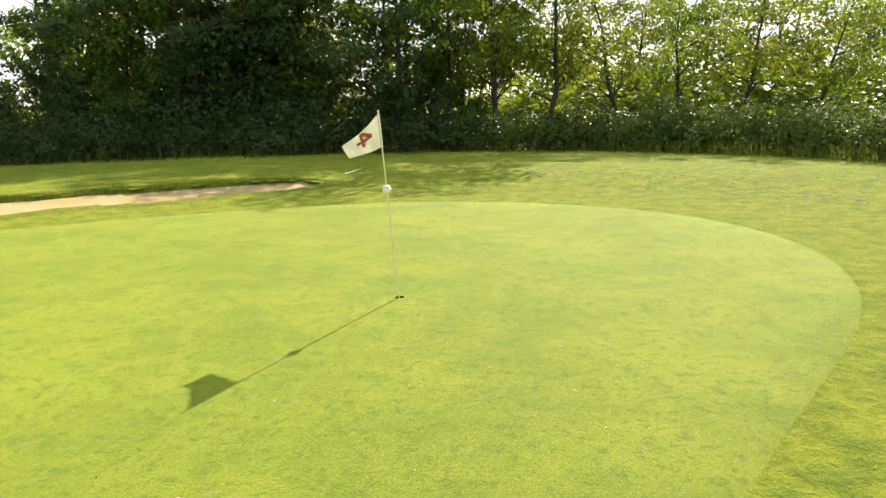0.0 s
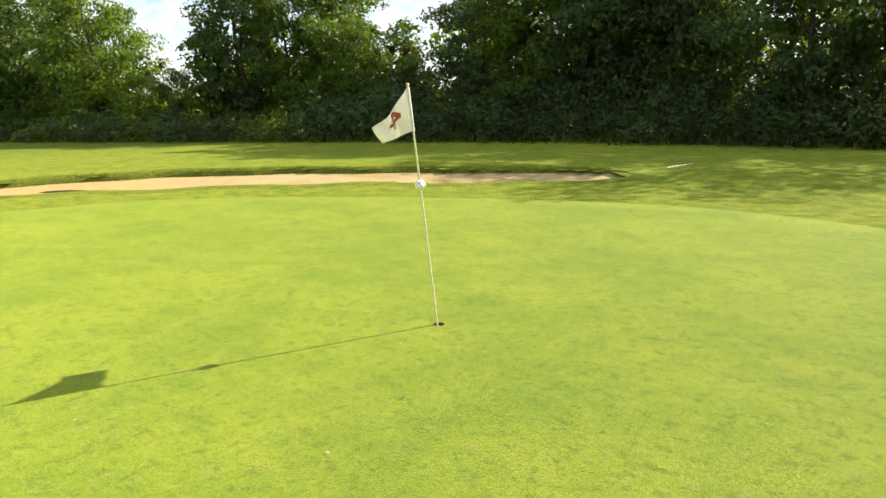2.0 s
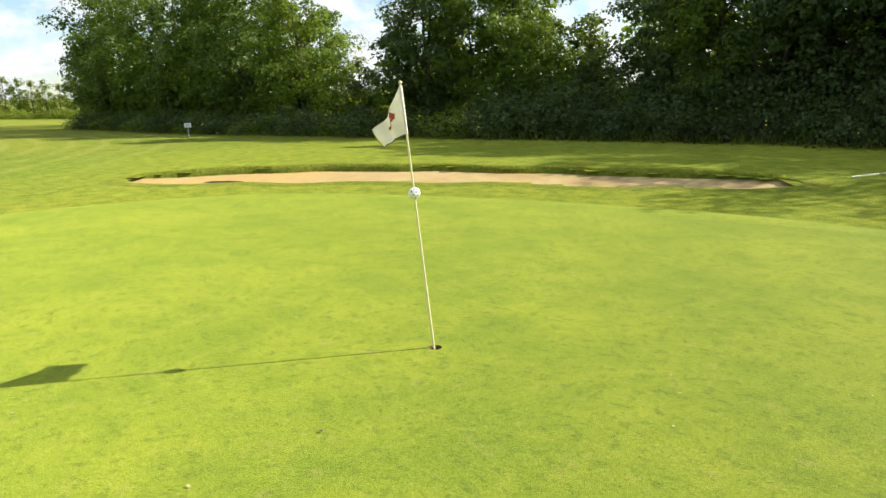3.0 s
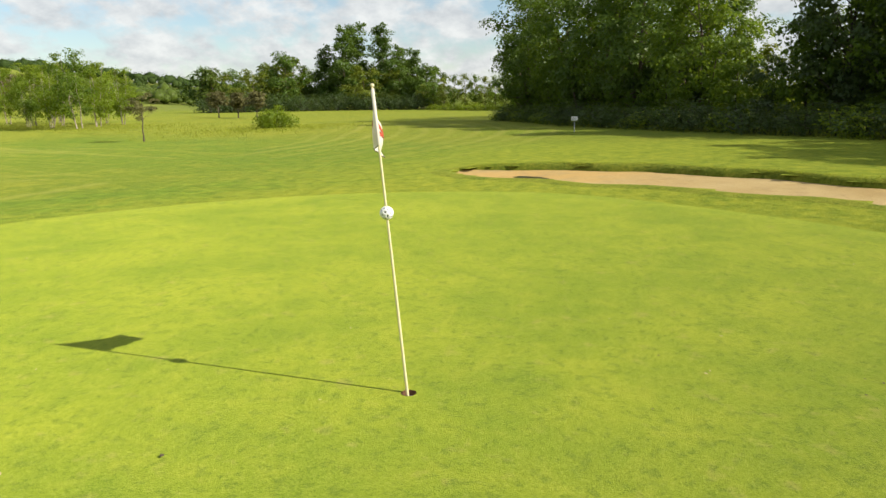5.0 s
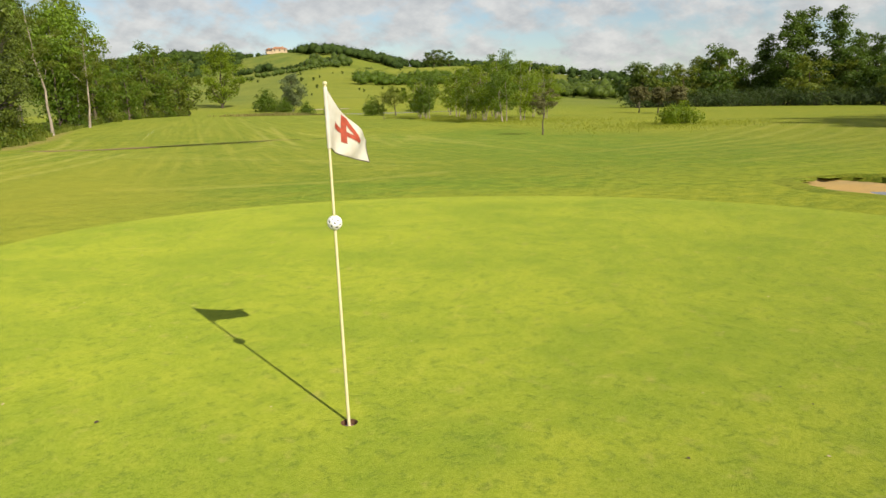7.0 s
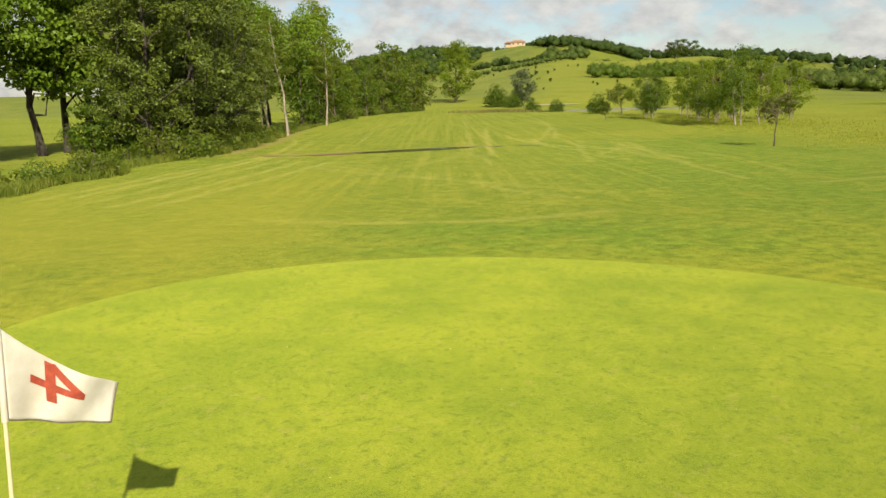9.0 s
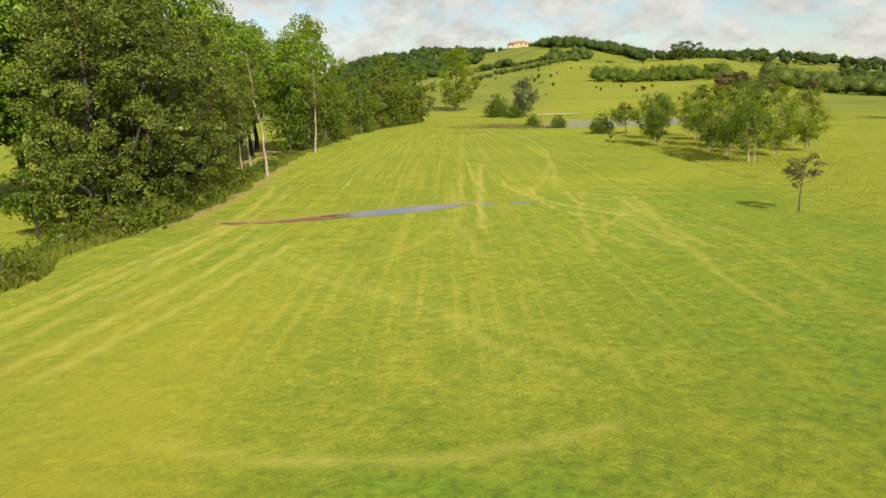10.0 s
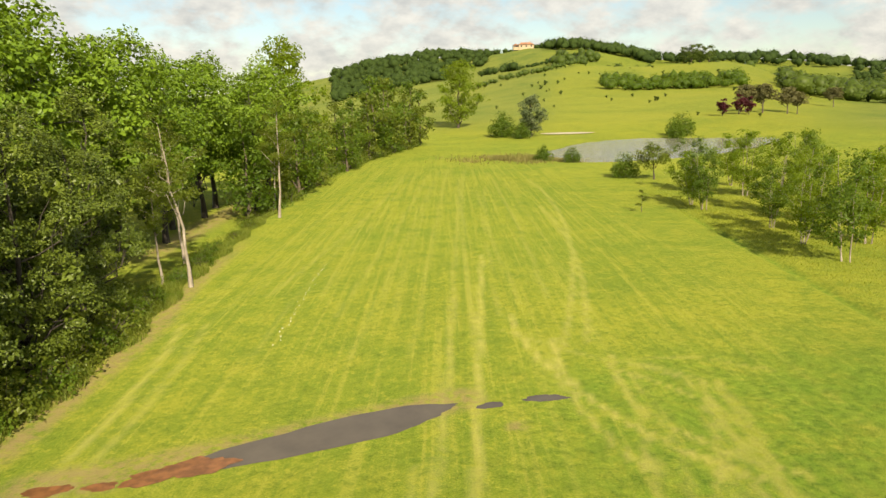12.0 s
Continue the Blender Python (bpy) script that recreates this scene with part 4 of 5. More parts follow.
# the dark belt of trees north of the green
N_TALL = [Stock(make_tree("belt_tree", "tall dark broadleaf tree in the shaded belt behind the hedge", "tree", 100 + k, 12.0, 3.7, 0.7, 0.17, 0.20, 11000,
                          LEAF_SHADED if k < 2 else LEAF_MID, BARK_DARK, "round", 130, 0.36)) for k in range(3)]
N_OPEN = [Stock(make_tree("open_tree", "thin airy tree with bare limbs showing against the light", "tree", 120 + k, 12.0, 4.2, 2.4, 0.15, 0.21, 5300,
                          LEAF_OLIVE if k else LEAF_MID, BARK_DARK, "umbrella", 105, 0.34, lean=0.05 + 0.06 * k, open_ness=0.2, limb_every=2, heart=0, limb_r=0.4)) for k in range(2)]
N_BARE = [Stock(make_tree("bare_limbed_tree", "leaning half-bare tree with long crooked limbs and few leaves", "tree", 130 + k, 8.0, 3.6, 1.8, 0.13, 0.17, 3400,
                          (LEAF_OLIVE, LEAF_MID)[k], BARK_DARK, "umbrella", 91, 0.34, lean=0.2, open_ness=0.25, limb_every=2, limb_r=0.5, heart=0)) for k in range(2)]
N_BROAD = [Stock(make_tree("broad_tree", "broad sunlit green tree at the fairway's edge", "tree", 140 + k, 12.0, 4.6, 0.3, 0.2, 0.25, 11000,
                           (LEAF_BELT, LEAF_MID)[k], BARK, "round", 140, 0.38)) for k in range(2)]
HEDGE = [Stock(make_shrub("bramble_shrub", "dense dark bramble and hawthorn shrub in the hedge", "shrub", 160 + k, 3.2, 2.1, 0.18, 1300, LEAF_SHADED, BARK_DARK)) for k in range(3)]
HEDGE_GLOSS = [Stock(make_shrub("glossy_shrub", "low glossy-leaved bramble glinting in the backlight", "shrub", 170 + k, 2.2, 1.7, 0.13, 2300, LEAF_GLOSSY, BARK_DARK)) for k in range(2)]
# the hedge's lit counterpart: sunshine put into lighter leaves
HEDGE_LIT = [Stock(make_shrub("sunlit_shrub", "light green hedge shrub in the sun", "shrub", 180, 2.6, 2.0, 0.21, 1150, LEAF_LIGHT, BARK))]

UNDER = [Stock(make_tree("understory_tree", "low dark bushy tree filling the belt behind the hedge", "tree", 190 + k, 6.2, 2.7, 0.3, 0.09, 0.22, 2700, LEAF_SHADED if k else LEAF_MID, BARK_DARK, "round", 42, 0.46)) for k in range(2)]
HEDGE_LINE = [(14.5, 20.5), (10.9, 25.0), (7.5, 28.6), (3.8, 31.2), (-1.0, 32.0), (-8.0, 31.6), (-15.6, 29.6), (-21.2, 26.6), (-25.0, 24.4), (-35.2, 19.0), (-46.2, 13.6), (-73.0, 5.5)]


def along(line, step):
    """Places at even steps along a line, with the direction there."""
    out, carry = [], 0.0
    for (ax, ay), (bx, by) in zip(line[:-1], line[1:]):
        length = math.hypot(bx - ax, by - ay)
        s = carry
        while s < length:
            out.append((ax + (bx - ax) * s / length, ay + (by - ay) * s / length, (by - ay) / length, -(bx - ax) / length))
            s += step
        carry = s - length
    return out


for k, (x, y, nx, ny) in enumerate(along(HEDGE_LINE, 1.55)):
    if nx * (x - 0) + ny * (y - 8) < 0:
        nx, ny = -nx, -ny
    back = rnd.uniform(0.2, 0.9)
    turn, s = rnd.uniform(0, 360), rnd.uniform(0.82, 1.15)
    if x > -3.5:
        HEDGE_GLOSS[k % 2].put(x + nx * back, y + ny * back, turn, s, group="hedge shrubs")
        HEDGE[k % 3].put(x + nx * (back + 1.6), y + ny * (back + 1.6), turn, 1.0 * s, 0.78 * s, group="hedge shrubs")
    elif x > -27:
        HEDGE[k % 3].put(x + nx * back, y + ny * back, turn, s, 1.0 * s, group="hedge shrubs")
        low = 0.28 * smooth(-20.5, -22.0, x) * smooth(-26.5, -25.0, x)
        HEDGE[(k + 1) % 3].put(x + nx * (back + 1.9), y + ny * (back + 1.9), turn + 90, 1.15 * s, (1.75 - 1.5 * low) * s, group="hedge shrubs")
    else:
        stock = HEDGE_LIT[0] if k % 5 == 2 else HEDGE[k % 3]
        stock.put(x + nx * back, y + ny * back, turn, 1.1 * s, 0.8 * s, group="hedge shrubs")
    if k % 2 == 0 and x < -9 and not -26.5 < x < -20.5 and not -41 < x < -34.5:
        UNDER[k // 2 % 2].put(x + nx * 4.2, y + ny * 4.2, turn, s * (1.0 if x > -27 else 0.8), group="belt trees")

for x, y, s in ((-6.2, 33.8, 1.02), (-11.6, 34.8, 1.02), (-4.2, 39.0, 0.9), (-14.0, 34.0, 1.0), (-16.2, 32.7, 0.92), (-18.6, 32.2, 0.95), (-21.4, 31.3, 0.86), (-13, 38, 1.1), (-17, 36.5, 1.0)):
    N_TALL[next(TURN) % 3].put(x, y, rnd.uniform(0, 360), s, group="belt trees")
for x, y, s in ((-4.6, 35.6, 0.98), (-1.6, 34.4, 1.0), (0.6, 33.4, 0.98), (-7.2, 36.5, 1.0), (-2.5, 40.0, 1.0), (-8.2, 40.5, 0.9), (6.0, 49.0, 0.9), (10.5, 50.5, 1.0), (15.0, 49.0, 0.95), (19.5, 47.0, 1.0), (24.0, 44.0, 1.0), (28.0, 40.0, 1.0),
                (2.0, 55.0, 1.2), (9.0, 57.0, 1.2), (15.5, 56.0, 1.2), (22.0, 53.0, 1.2), (28.0, 48.0, 1.2)):
    N_OPEN[next(TURN) % 2].put(x, y, rnd.uniform(0, 360), s, group="thin trees")
for x, y, s, turn in ((3.9, 34.8, 1.0, 150), (6.6, 36.2, 0.9, 20), (9.4, 36.0, 1.0, 250), (12.2, 35.0, 0.9, 80), (15.0, 33.0, 0.95, 310)):
    N_BARE[next(TURN) % 2].put(x, y, turn, s, group="thin trees")
for x, y, s in ((-24.6, 29.4, 0.72), (-27.2, 31.0, 0.95), (-33.4, 28.6, 1.1), (-36.6, 27.0, 1.1), (-38.2, 22.2, 0.76), (-40.2, 21.0, 0.78), (-8.0, 36.0, 0.75), *((*xy_of(u, v), s) for u, v, s in ((42, -19.5, 0.8), (46.5, -20, 0.9), (51, -20.5, 0.95), (56, -20, 0.9), (60.5, -20.5, 0.9), (65, -19.5, 0.75), (41.5, -16.0, 0.5), (49.8, -18.2, 0.8), (78, -29, 0.7), (84, -27, 0.75), (90, -29, 0.8), (96, -27.5, 0.75), (102, -28, 0.8), (109, -27, 0.8), (88, -34, 0.9), (98, -35, 0.9)))):
    UNDER[next(TURN) % 2].put(x, y, rnd.uniform(0, 360), s, group="belt trees")
for x, y, s in ((-28.3, 32.3, 2.1), (-31.0, 33.6, 2.3), (-29.6, 35.4, 2.4), (-42.2, 24.2, 2.0), (-44.6, 25.6, 2.2), (-40.6, 25.4, 2.0), (-9.6, 41.5, 2.2)):
    HEDGE_LIT[0].put(x, y, rnd.uniform(0, 360), s, group="hedge shrubs")
for k in range(24):
    HEDGE_LIT[0].put(-3.0 + 1.6 * k, 43.5 - 0.012 * (1.6 * k) ** 1.9 + rnd.uniform(-1, 1), rnd.uniform(0, 360), rnd.uniform(1.5, 2.1), group="hedge shrubs")
for k in range(20):
    HEDGE_LIT[0].put(-1.0 + 1.9 * k, 47.5 - 0.010 * (1.9 * k) ** 1.9 + rnd.uniform(-1, 1), rnd.uniform(0, 360), rnd.uniform(2.7, 3.5), group="hedge shrubs")
for k, (x, y, s) in enumerate(((-29.4, 27.0, 0.86), (-34.0, 24.6, 0.94), (-31.8, 26.0, 0.84), (-43.2, 19.8, 0.86), (-49.6, 17.0, 0.98), (-53.5, 15.8, 1.05), (-58.5, 13.8, 1.18), (-65.0, 12.2, 1.18), (-70.5, 9.0, 1.12),
                                (-80.0, 9.0, 1.08), (-88, 8, 0.8), (-27.4, 28.2, 0.6), (-47.5, 22.0, 0.75), (-31.0, 30.2, 0.95), (-36.0, 25.6, 0.9), (-56, 21, 1.0), (-66, 19, 1.1))):
    (N_TALL[2 - k % 2] if k < 3 else N_BROAD[k % 2]).put(x, y, rnd.uniform(0, 360), s, group="belt trees")

# far side of the next fairway, west
POPLAR = [Stock(make_tree("poplar", "tall dense poplar in the far group", "tree", 200 + k, 22.0, 5.2, 0.5, 0.3, 0.50, 7000, LEAF_BELT, BARK, "poplar", 126, 0.48, sides=5, heart=0.6)) for k in range(2)]
FAR = [Stock(make_tree("far_tree", "rounded green tree in the distance", "tree", 220 + k, 11.0, 5.0, 0.3, 0.25, 0.46, 2300, (LEAF_FAR, LEAF_BELT, LEAF_OLIVE)[k], BARK, "round", 56, 0.44, sides=5, heart=0.6)) for k in range(3)]


def at_bearing(az, r, eye=(3.5, 10.5)):
    a = radians(az)
    return eye[0] - math.sin(a) * r, eye[1] + math.cos(a) * r


for az, r, s in ((105.2, 195, 1.0), (104.2, 198, 1.04), (106.4, 200, 0.80), (102.1, 196, 0.98), (100.9, 202, 0.8), (99.6, 196, 0.70)):
    POPLAR[next(TURN) % 2].put(*at_bearing(az, r), rnd.uniform(0, 360), s, group="poplar group")
for k in range(26):
    az = 98.0 + 17.8 * k / 25 + rnd.uniform(-0.3, 0.3)
    FAR[k % 3].put(*at_bearing(az, 185 + rnd.uniform(0, 30)), rnd.uniform(0, 360), 0.9 + 0.3 * rnd.random() + 0.3 * (108.3 < az < 110.6) - 0.12 * smooth(111, 116, az), group="far tree row")
ROUND = Stock(make_tree("round_tree", "small round-headed brownish tree on the far fairway", "tree", 240, 4.2, 1.9, 1.1, 0.1, 0.26, 2200, LEAF_BROWN, BARK, "round", 49, 0.45, sides=5, heart=0.55))
for az, r in ((112.69, 118), (114.06, 122), (115.46, 126)):
    ROUND.put(*at_bearing(az, r, (2.8, 11.2)), rnd.uniform(0, 360), rnd.uniform(0.95, 1.1), group="round-headed trees")
BUSH = Stock(make_shrub("bush", "single dense green bush on the rough", "bush", 250, 1.9, 1.9, 0.17, 3600, LEAF_LIGHT, BARK, 14))
BUSH.put(-57.5, -13.8, 0, 1.0, 1.2)

# down the fairway: lone tree, grove, sapling, shrubs at the pond
LONE = Stock(make_tree("lone_tree", "small lone tree with a thin trunk and sparse brownish crown", "tree", 260, 3.3, 1.3, 1.5, 0.05, 0.10, 1900, LEAF_BROWN, BARK, "umbrella", 63, 0.36, open_ness=0.15, heart=0))
LONE.put(*xy_of(43.3, 23.2))
GROVE = [Stock(make_tree("grove_tree", "slender multi-stemmed birch-like tree in the grove", "tree", 270 + k, 7.5, 2.65, 0.6, 0.065, 0.16, 5200, LEAF_LIGHT if k else LEAF_MID, BARK_PALE, "round", 102, 0.40, stems=3, sides=6, heart=0.4)) for k in range(3)]
for u, v, s in ((71.3, 32.6, 1.08), (77.9, 32.6, 0.98), (77.0, 37.4, 1.0), (84.5, 33.2, 0.72), (87.5, 38.5, 1.0), (92.0, 37.2, 1.05), (95.2, 31.0, 0.80), (98.6, 31.0, 0.82), (104.0, 38.8, 1.05), (99.0, 43.0, 1.0),
                (91.0, 45.5, 0.95), (83.0, 43.5, 0.95), (109.0, 34.5, 0.85), (113.0, 41.0, 0.95), (106.0, 47.0, 1.0)):
    GROVE[next(TURN) % 3].put(*xy_of(u, v), rnd.uniform(0, 360), s, group="grove trees")
FAN = Stock(make_tree("spreading_tree", "low spreading yellow-green tree at the grove's end", "tree", 280, 5.0, 3.0, 1.5, 0.12, 0.2, 3000, LEAF_OLIVE, BARK, "umbrella", 70, 0.36, heart=0.4))
FAN.put(*xy_of(121, 33.2))
ROUNDED = Stock(make_shrub("rounded_shrub", "rounded leafy green shrub near the pond", "shrub", 282, 4.2, 2.3, 0.24, 3300, LEAF_MID, BARK, 15))
for u, v, s in ((124, 29.8, 0.95), (149.5, 26.8, 0.78), (153.5, 22.2, 0.85)):
    ROUNDED.put(*xy_of(u, v), rnd.uniform(0, 360), s, group="pond shrubs")
SAPLING = Stock(make_tree("sapling", "small young sapling on the mown fairway", "tree", 284, 2.4, 0.6, 0.5, 0.03, 0.13, 520, LEAF_OLIVE, BARK, "cone", 28, 0.45, heart=0))
SAPLING.put(*xy_of(94.6, 24.3))
WILLOW = Stock(make_tree("grey_willow", "grey-green willow at the pond's edge", "tree", 286, 12.0, 4.6, 0.3, 0.25, 0.42, 4600, LEAF_GREY, BARK, "round", 108, 0.44, sides=5, heart=0.6))
WILLOW.put(*xy_of(226, 28.5), 20, 1.0)
for u, v, s in ((228, 20.5, 2.0), (222, 25.5, 1.3)):
    ROUNDED.put(*xy_of(u, v), rnd.uniform(0, 360), s, group="pond shrubs")
for u, v, s in ((226, 71, 1.85), (220, 67.5, 1.2)):
    ROUNDED.put(*xy_of(u, v), rnd.uniform(0, 360), s, group="pond shrubs")
ASH = Stock(make_tree("tall_ash", "tall airy light green tree past the fairway's end", "tree", 288, 21.0, 8.2, 1.2, 0.35, 0.52, 6500, LEAF_LIGHT, BARK, "round", 150, 0.36, sides=6, open_ness=0.12, heart=0.45))
ASH.put(*xy_of(262, 8.5), 0, 1.05)
ASH.put(*xy_of(137, -21.5), 140, 0.8, 1.02)
COPPER = Stock(make_tree("copper_tree", "small dark red-leaved ornamental tree", "tree", 290, 5.5, 2.6, 0.6, 0.12, 0.36, 1700, LEAF_RED, BARK_DARK, "round", 42, 0.46, sides=5))
for u, v, s in ((264, 97.0, 1.05), (268, 104.0, 1.2), (267, 107.0, 1.05)):
    COPPER.put(*xy_of(u, v), rnd.uniform(0, 360), s, group="red-leaved trees")
for u, v, s in ((277, 110, 2.25), (275, 115, 2.4), (281, 126.5, 2.25), (286, 132.5, 1.9), (362, 186, 2.2)):
    ROUND.put(*xy_of(u, v), rnd.uniform(0, 360), s, group="round-headed trees")

# the belt along the fairway's left side
S_BIG = [Stock(make_tree("alder", "big dark alder leaning over the fairway's edge", "tree", 300 + k, 16.0, 4.6, 0.8, 0.24, 0.16, 19000, LEAF_ALDER, BARK_DARK, "round", 200, 0.40, clump_r=0.32, per_bough=9, heart=0.3)) for k in range(2)]
S_CHEST = [Stock(make_tree("chestnut", "full-crowned bright green chestnut in the belt", "tree", 310 + k, 15.0, 5.0, 3.2, 0.26, 0.29, 8000, LEAF_CHESTNUT, BARK_DARK, "round", 147, 0.36)) for k in range(2)]
S_BIRCH = Stock(make_tree("pale_trunk_tree", "slim tree with a pale leaning trunk and thin olive crown", "tree", 320, 13.0, 2.7, 5.6, 0.15, 0.14, 5200, LEAF_OLIVE, BARK_PALE, "round", 98, 0.36, lean=0.07, heart=0.35))
S_FAR = [Stock(make_tree("belt_end_tree", "dense green tree at the belt's far end", "tree", 330 + k, 11.0, 3.6, 0.1, 0.2, 0.36, 1800, (LEAF_MID, LEAF_OLIVE)[k], BARK, "round", 63, 0.46)) for k in range(2)]
S_LOW = [Stock(make_shrub("edge_shrub", "ragged shrub at the foot of the tree belt", "shrub", 340 + k, 1.8, 1.5, 0.17, 950, (LEAF_MID, LEAF_OLIVE)[k], BARK)) for k in range(2)]
for u, v, s in ((41.0, -15.2, 0.82), (44, -17.0, 1.0), (45.5, -14.6, 1.0), (48.5, -16.6, 1.05), (51.6, -14.5, 0.95), (55, -16.8, 0.92), (58.2, -14.8, 0.85), (62, -16.6, 0.86)):
    S_BIG[next(TURN) % 2].put(*xy_of(u, v), rnd.uniform(0, 360), s, group="fairway belt trees", sink=0.1)
# the first two chestnuts stand out of view, added to shade those behind
for u, v, s in ((42.5, -30.5, 1.05), (47.5, -33.5, 1.1), (55, -29.8, 1.1), (58.6, -29.6, 1.1), (66.7, -31.9, 1.2), (57, -23.5, 1.22), (62, -24.5, 1.26), (68, -23, 1.2), (74, -22, 1.12), (80, -23, 1.12), (87, -22, 1.02), (94, -24, 1.06), (101, -23, 1.08), (73, -29, 1.2), (84, -30, 1.2), (108, -24, 1.12), (104, -18, 1.0), (112, -18.5, 1.05)):
    S_CHEST[next(TURN) % 2].put(*xy_of(u, v), rnd.uniform(0, 360), s, group="fairway belt trees", sink=0.1)
for u, v, s in ((67.9, -12.9, 0.9), (70.5, -15.8, 0.72), (96.0, -13.4, 1.05), (103, -15.6, 0.85), (78, -17, 0.9)):
    S_BIRCH.put(*xy_of(u, v), rnd.uniform(0, 360), s, group="fairway belt trees", sink=0.1)
for k in range(16):
    u = 98 + 7.2 * k
    S_FAR[k % 2].put(*xy_of(u, -16.0 + 0.02 * (u - 98) + rnd.uniform(-2.5, 1.5) + 0.0009 * (u - 98) ** 2), rnd.uniform(0, 360), rnd.uniform(0.85, 1.15) * (1.0 + 0.25 * smooth(140, 165, u)) * (1.25 if k in (10, 11) else 1.0), group="fairway belt trees")
for k in range(44):
    u = 21 + 2.4 * k + rnd.uniform(-0.7, 0.7)
    S_LOW[k % 2].put(*xy_of(u, float(belt_edge(u)) - 1.8 + rnd.uniform(-1.2, 0.5)), rnd.uniform(0, 360), rnd.uniform(0.6, 1.2), group="belt edge shrubs")
for k in range(30):
    u = 104 + 3.5 * k + rnd.uniform(-1, 1)
    S_LOW[k % 2].put(*xy_of(u, -15.6 + 0.02 * (u - 98) + rnd.uniform(-1.5, 0.6) + 0.0009 * (u - 98) ** 2), rnd.uniform(0, 360), rnd.uniform(1.4, 2.4), group="belt edge shrubs")
for x, y, s in ((-4, 64, 0.62), (2, 68, 0.7), (9, 68, 0.65), (16, 68, 0.7), (24, 65, 0.65), (31, 60, 0.65), (37, 52, 0.65), (-15.5, 41, 1.1), (-19, 38.5, 1.1), (-22, 38, 1.1), (-24, 36, 1.0), (-27.5, 36.8, 1.1), (-26.4, 30.7, 0.52), (-29.4, 32.6, 0.6), (-41.5, 23.0, 0.5), (-15.5, 38, 1.1), (-13.4, 41, 1.1), (5.5, 62, 0.55), (13, 63, 0.55), (20, 61, 0.55), (27, 56, 0.55)):
    S_FAR[next(TURN) % 2].put(x, y, rnd.uniform(0, 360), s, group="belt trees")
for k in range(22):
    az = 82.0 + 17.0 * k / 21
    S_FAR[k % 2].put(*at_bearing(az, 118 + 3.0 * k), rnd.uniform(0, 360), rnd.uniform(0.55, 0.85), group="far tree row")
for k in range(20):
    HEDGE_LIT[0].put(*at_bearing(83.0 + 0.8 * k, 112 + 3.0 * k), rnd.uniform(0, 360), rnd.uniform(1.0, 1.5), group="hedge shrubs")
for u, v, s in ((36.4, -15.0, 1.3), (38.6, -14.0, 1.6), (40.8, -13.8, 1.8), (43.2, -13.4, 1.5), (46.0, -13.3, 1.4), (48.2, -13.4, 1.6), (50.4, -13.2, 1.5), (52.8, -13.4, 1.7), (55.2, -13.2, 1.4), (57.6, -13.5, 1.6), (60.5, -13.9, 1.5)):
    S_LOW[next(TURN) % 2].put(*xy_of(u, v), rnd.uniform(0, 360), s, group="belt edge shrubs")
for k in range(26):
    HEDGE[k % 3].put(*at_bearing(98.2 + 0.68 * k, 181 + rnd.uniform(-3, 3)), rnd.uniform(0, 360), rnd.uniform(1.7, 2.4), group="hedge shrubs")

# ---- hills: woods, hedges, farmhouse ----
def knobbly_ball():
    """The points and facets of a unit ball, as the heart of a far crown."""
    bm = bmesh.new()
    bmesh.ops.create_icosphere(bm, subdivisions=1, radius=1.0)
    v = np.array([tuple(p.co) for p in bm.verts])
    f = np.array([[p.index for p in q.verts] for q in bm.faces])
    bm.free()
    return v, f


BALL_V, BALL_F = knobbly_ball()


def wood_mass(name, places, size, leaf, per, mat, label, seed):
    """Far woodland: many rounded, knobbly crowns with sprays of leaves on them, in one mesh."""
    rs = np.random.RandomState(seed)
    verts, tris, base = [], [], 0
    for x, y, s in places:
        h, r = size * s * rs.uniform(0.8, 1.2), size * 0.60 * s * rs.uniform(0.85, 1.15)
        mid, k = np.array([x, y, land_z(x, y) + h * 0.46]), rs.normal(0, 1, (3, 3))
        bump = lambda d: 1 + 0.13 * np.sin(3.2 * d @ k[0]) + 0.10 * np.sin(5.0 * d @ k[1] + 1) + 0.07 * np.sin(7.0 * d @ k[2] + 2)
        wide = np.array([r, r, h * 0.54])
        verts.append(mid + BALL_V * (0.80 * bump(BALL_V) * rs.uniform(0.66, 1.14, len(BALL_V)))[:, None] * wide)
        tris.append(BALL_F + base)
        base += len(BALL_V)
        d = rs.normal(0, 1, (per, 3))
        d[:, 2] = np.abs(d[:, 2]) - 0.35
        d /= np.linalg.norm(d, axis=1, keepdims=True)
        v, f = leaf_cards(rs, mid + d * (bump(d) * rs.uniform(0.80, 1.0, per))[:, None] * wide, d * 1.3 + np.array([0, 0, 0.2]), leaf * 1.15, 0.9)
        verts.append(v)
        tris.append(f + base)
        base += len(v)
    return tagged(new(name, mesh_from(name, np.concatenate(verts), np.concatenate(tris), [mat])), label, "woodland", kind="stuff")


frs = random.Random(5)


def ridge_places(az0, az1, r0, r1, n, s0=0.8, s1=1.2):
    out = []
    for _ in range(n):
        az, r = frs.uniform(az0, az1), frs.uniform(r0, r1)
        out.append((*at_bearing(az, true_range(r), (0, 8)), frs.uniform(s0, s1) * true_range(r) / r))
    return out


def hedge_places(az0, step, r0, dr, wander, n, s1):
    out = []
    for k in range(n):
        az, r = az0 - step * k + frs.uniform(-0.1, 0.1), r0 + dr * k + frs.uniform(-wander, wander)
        out.append((*at_bearing(az, true_range(r), (0, 8)), frs.uniform(0.3, s1) * true_range(r) / r))
    return out


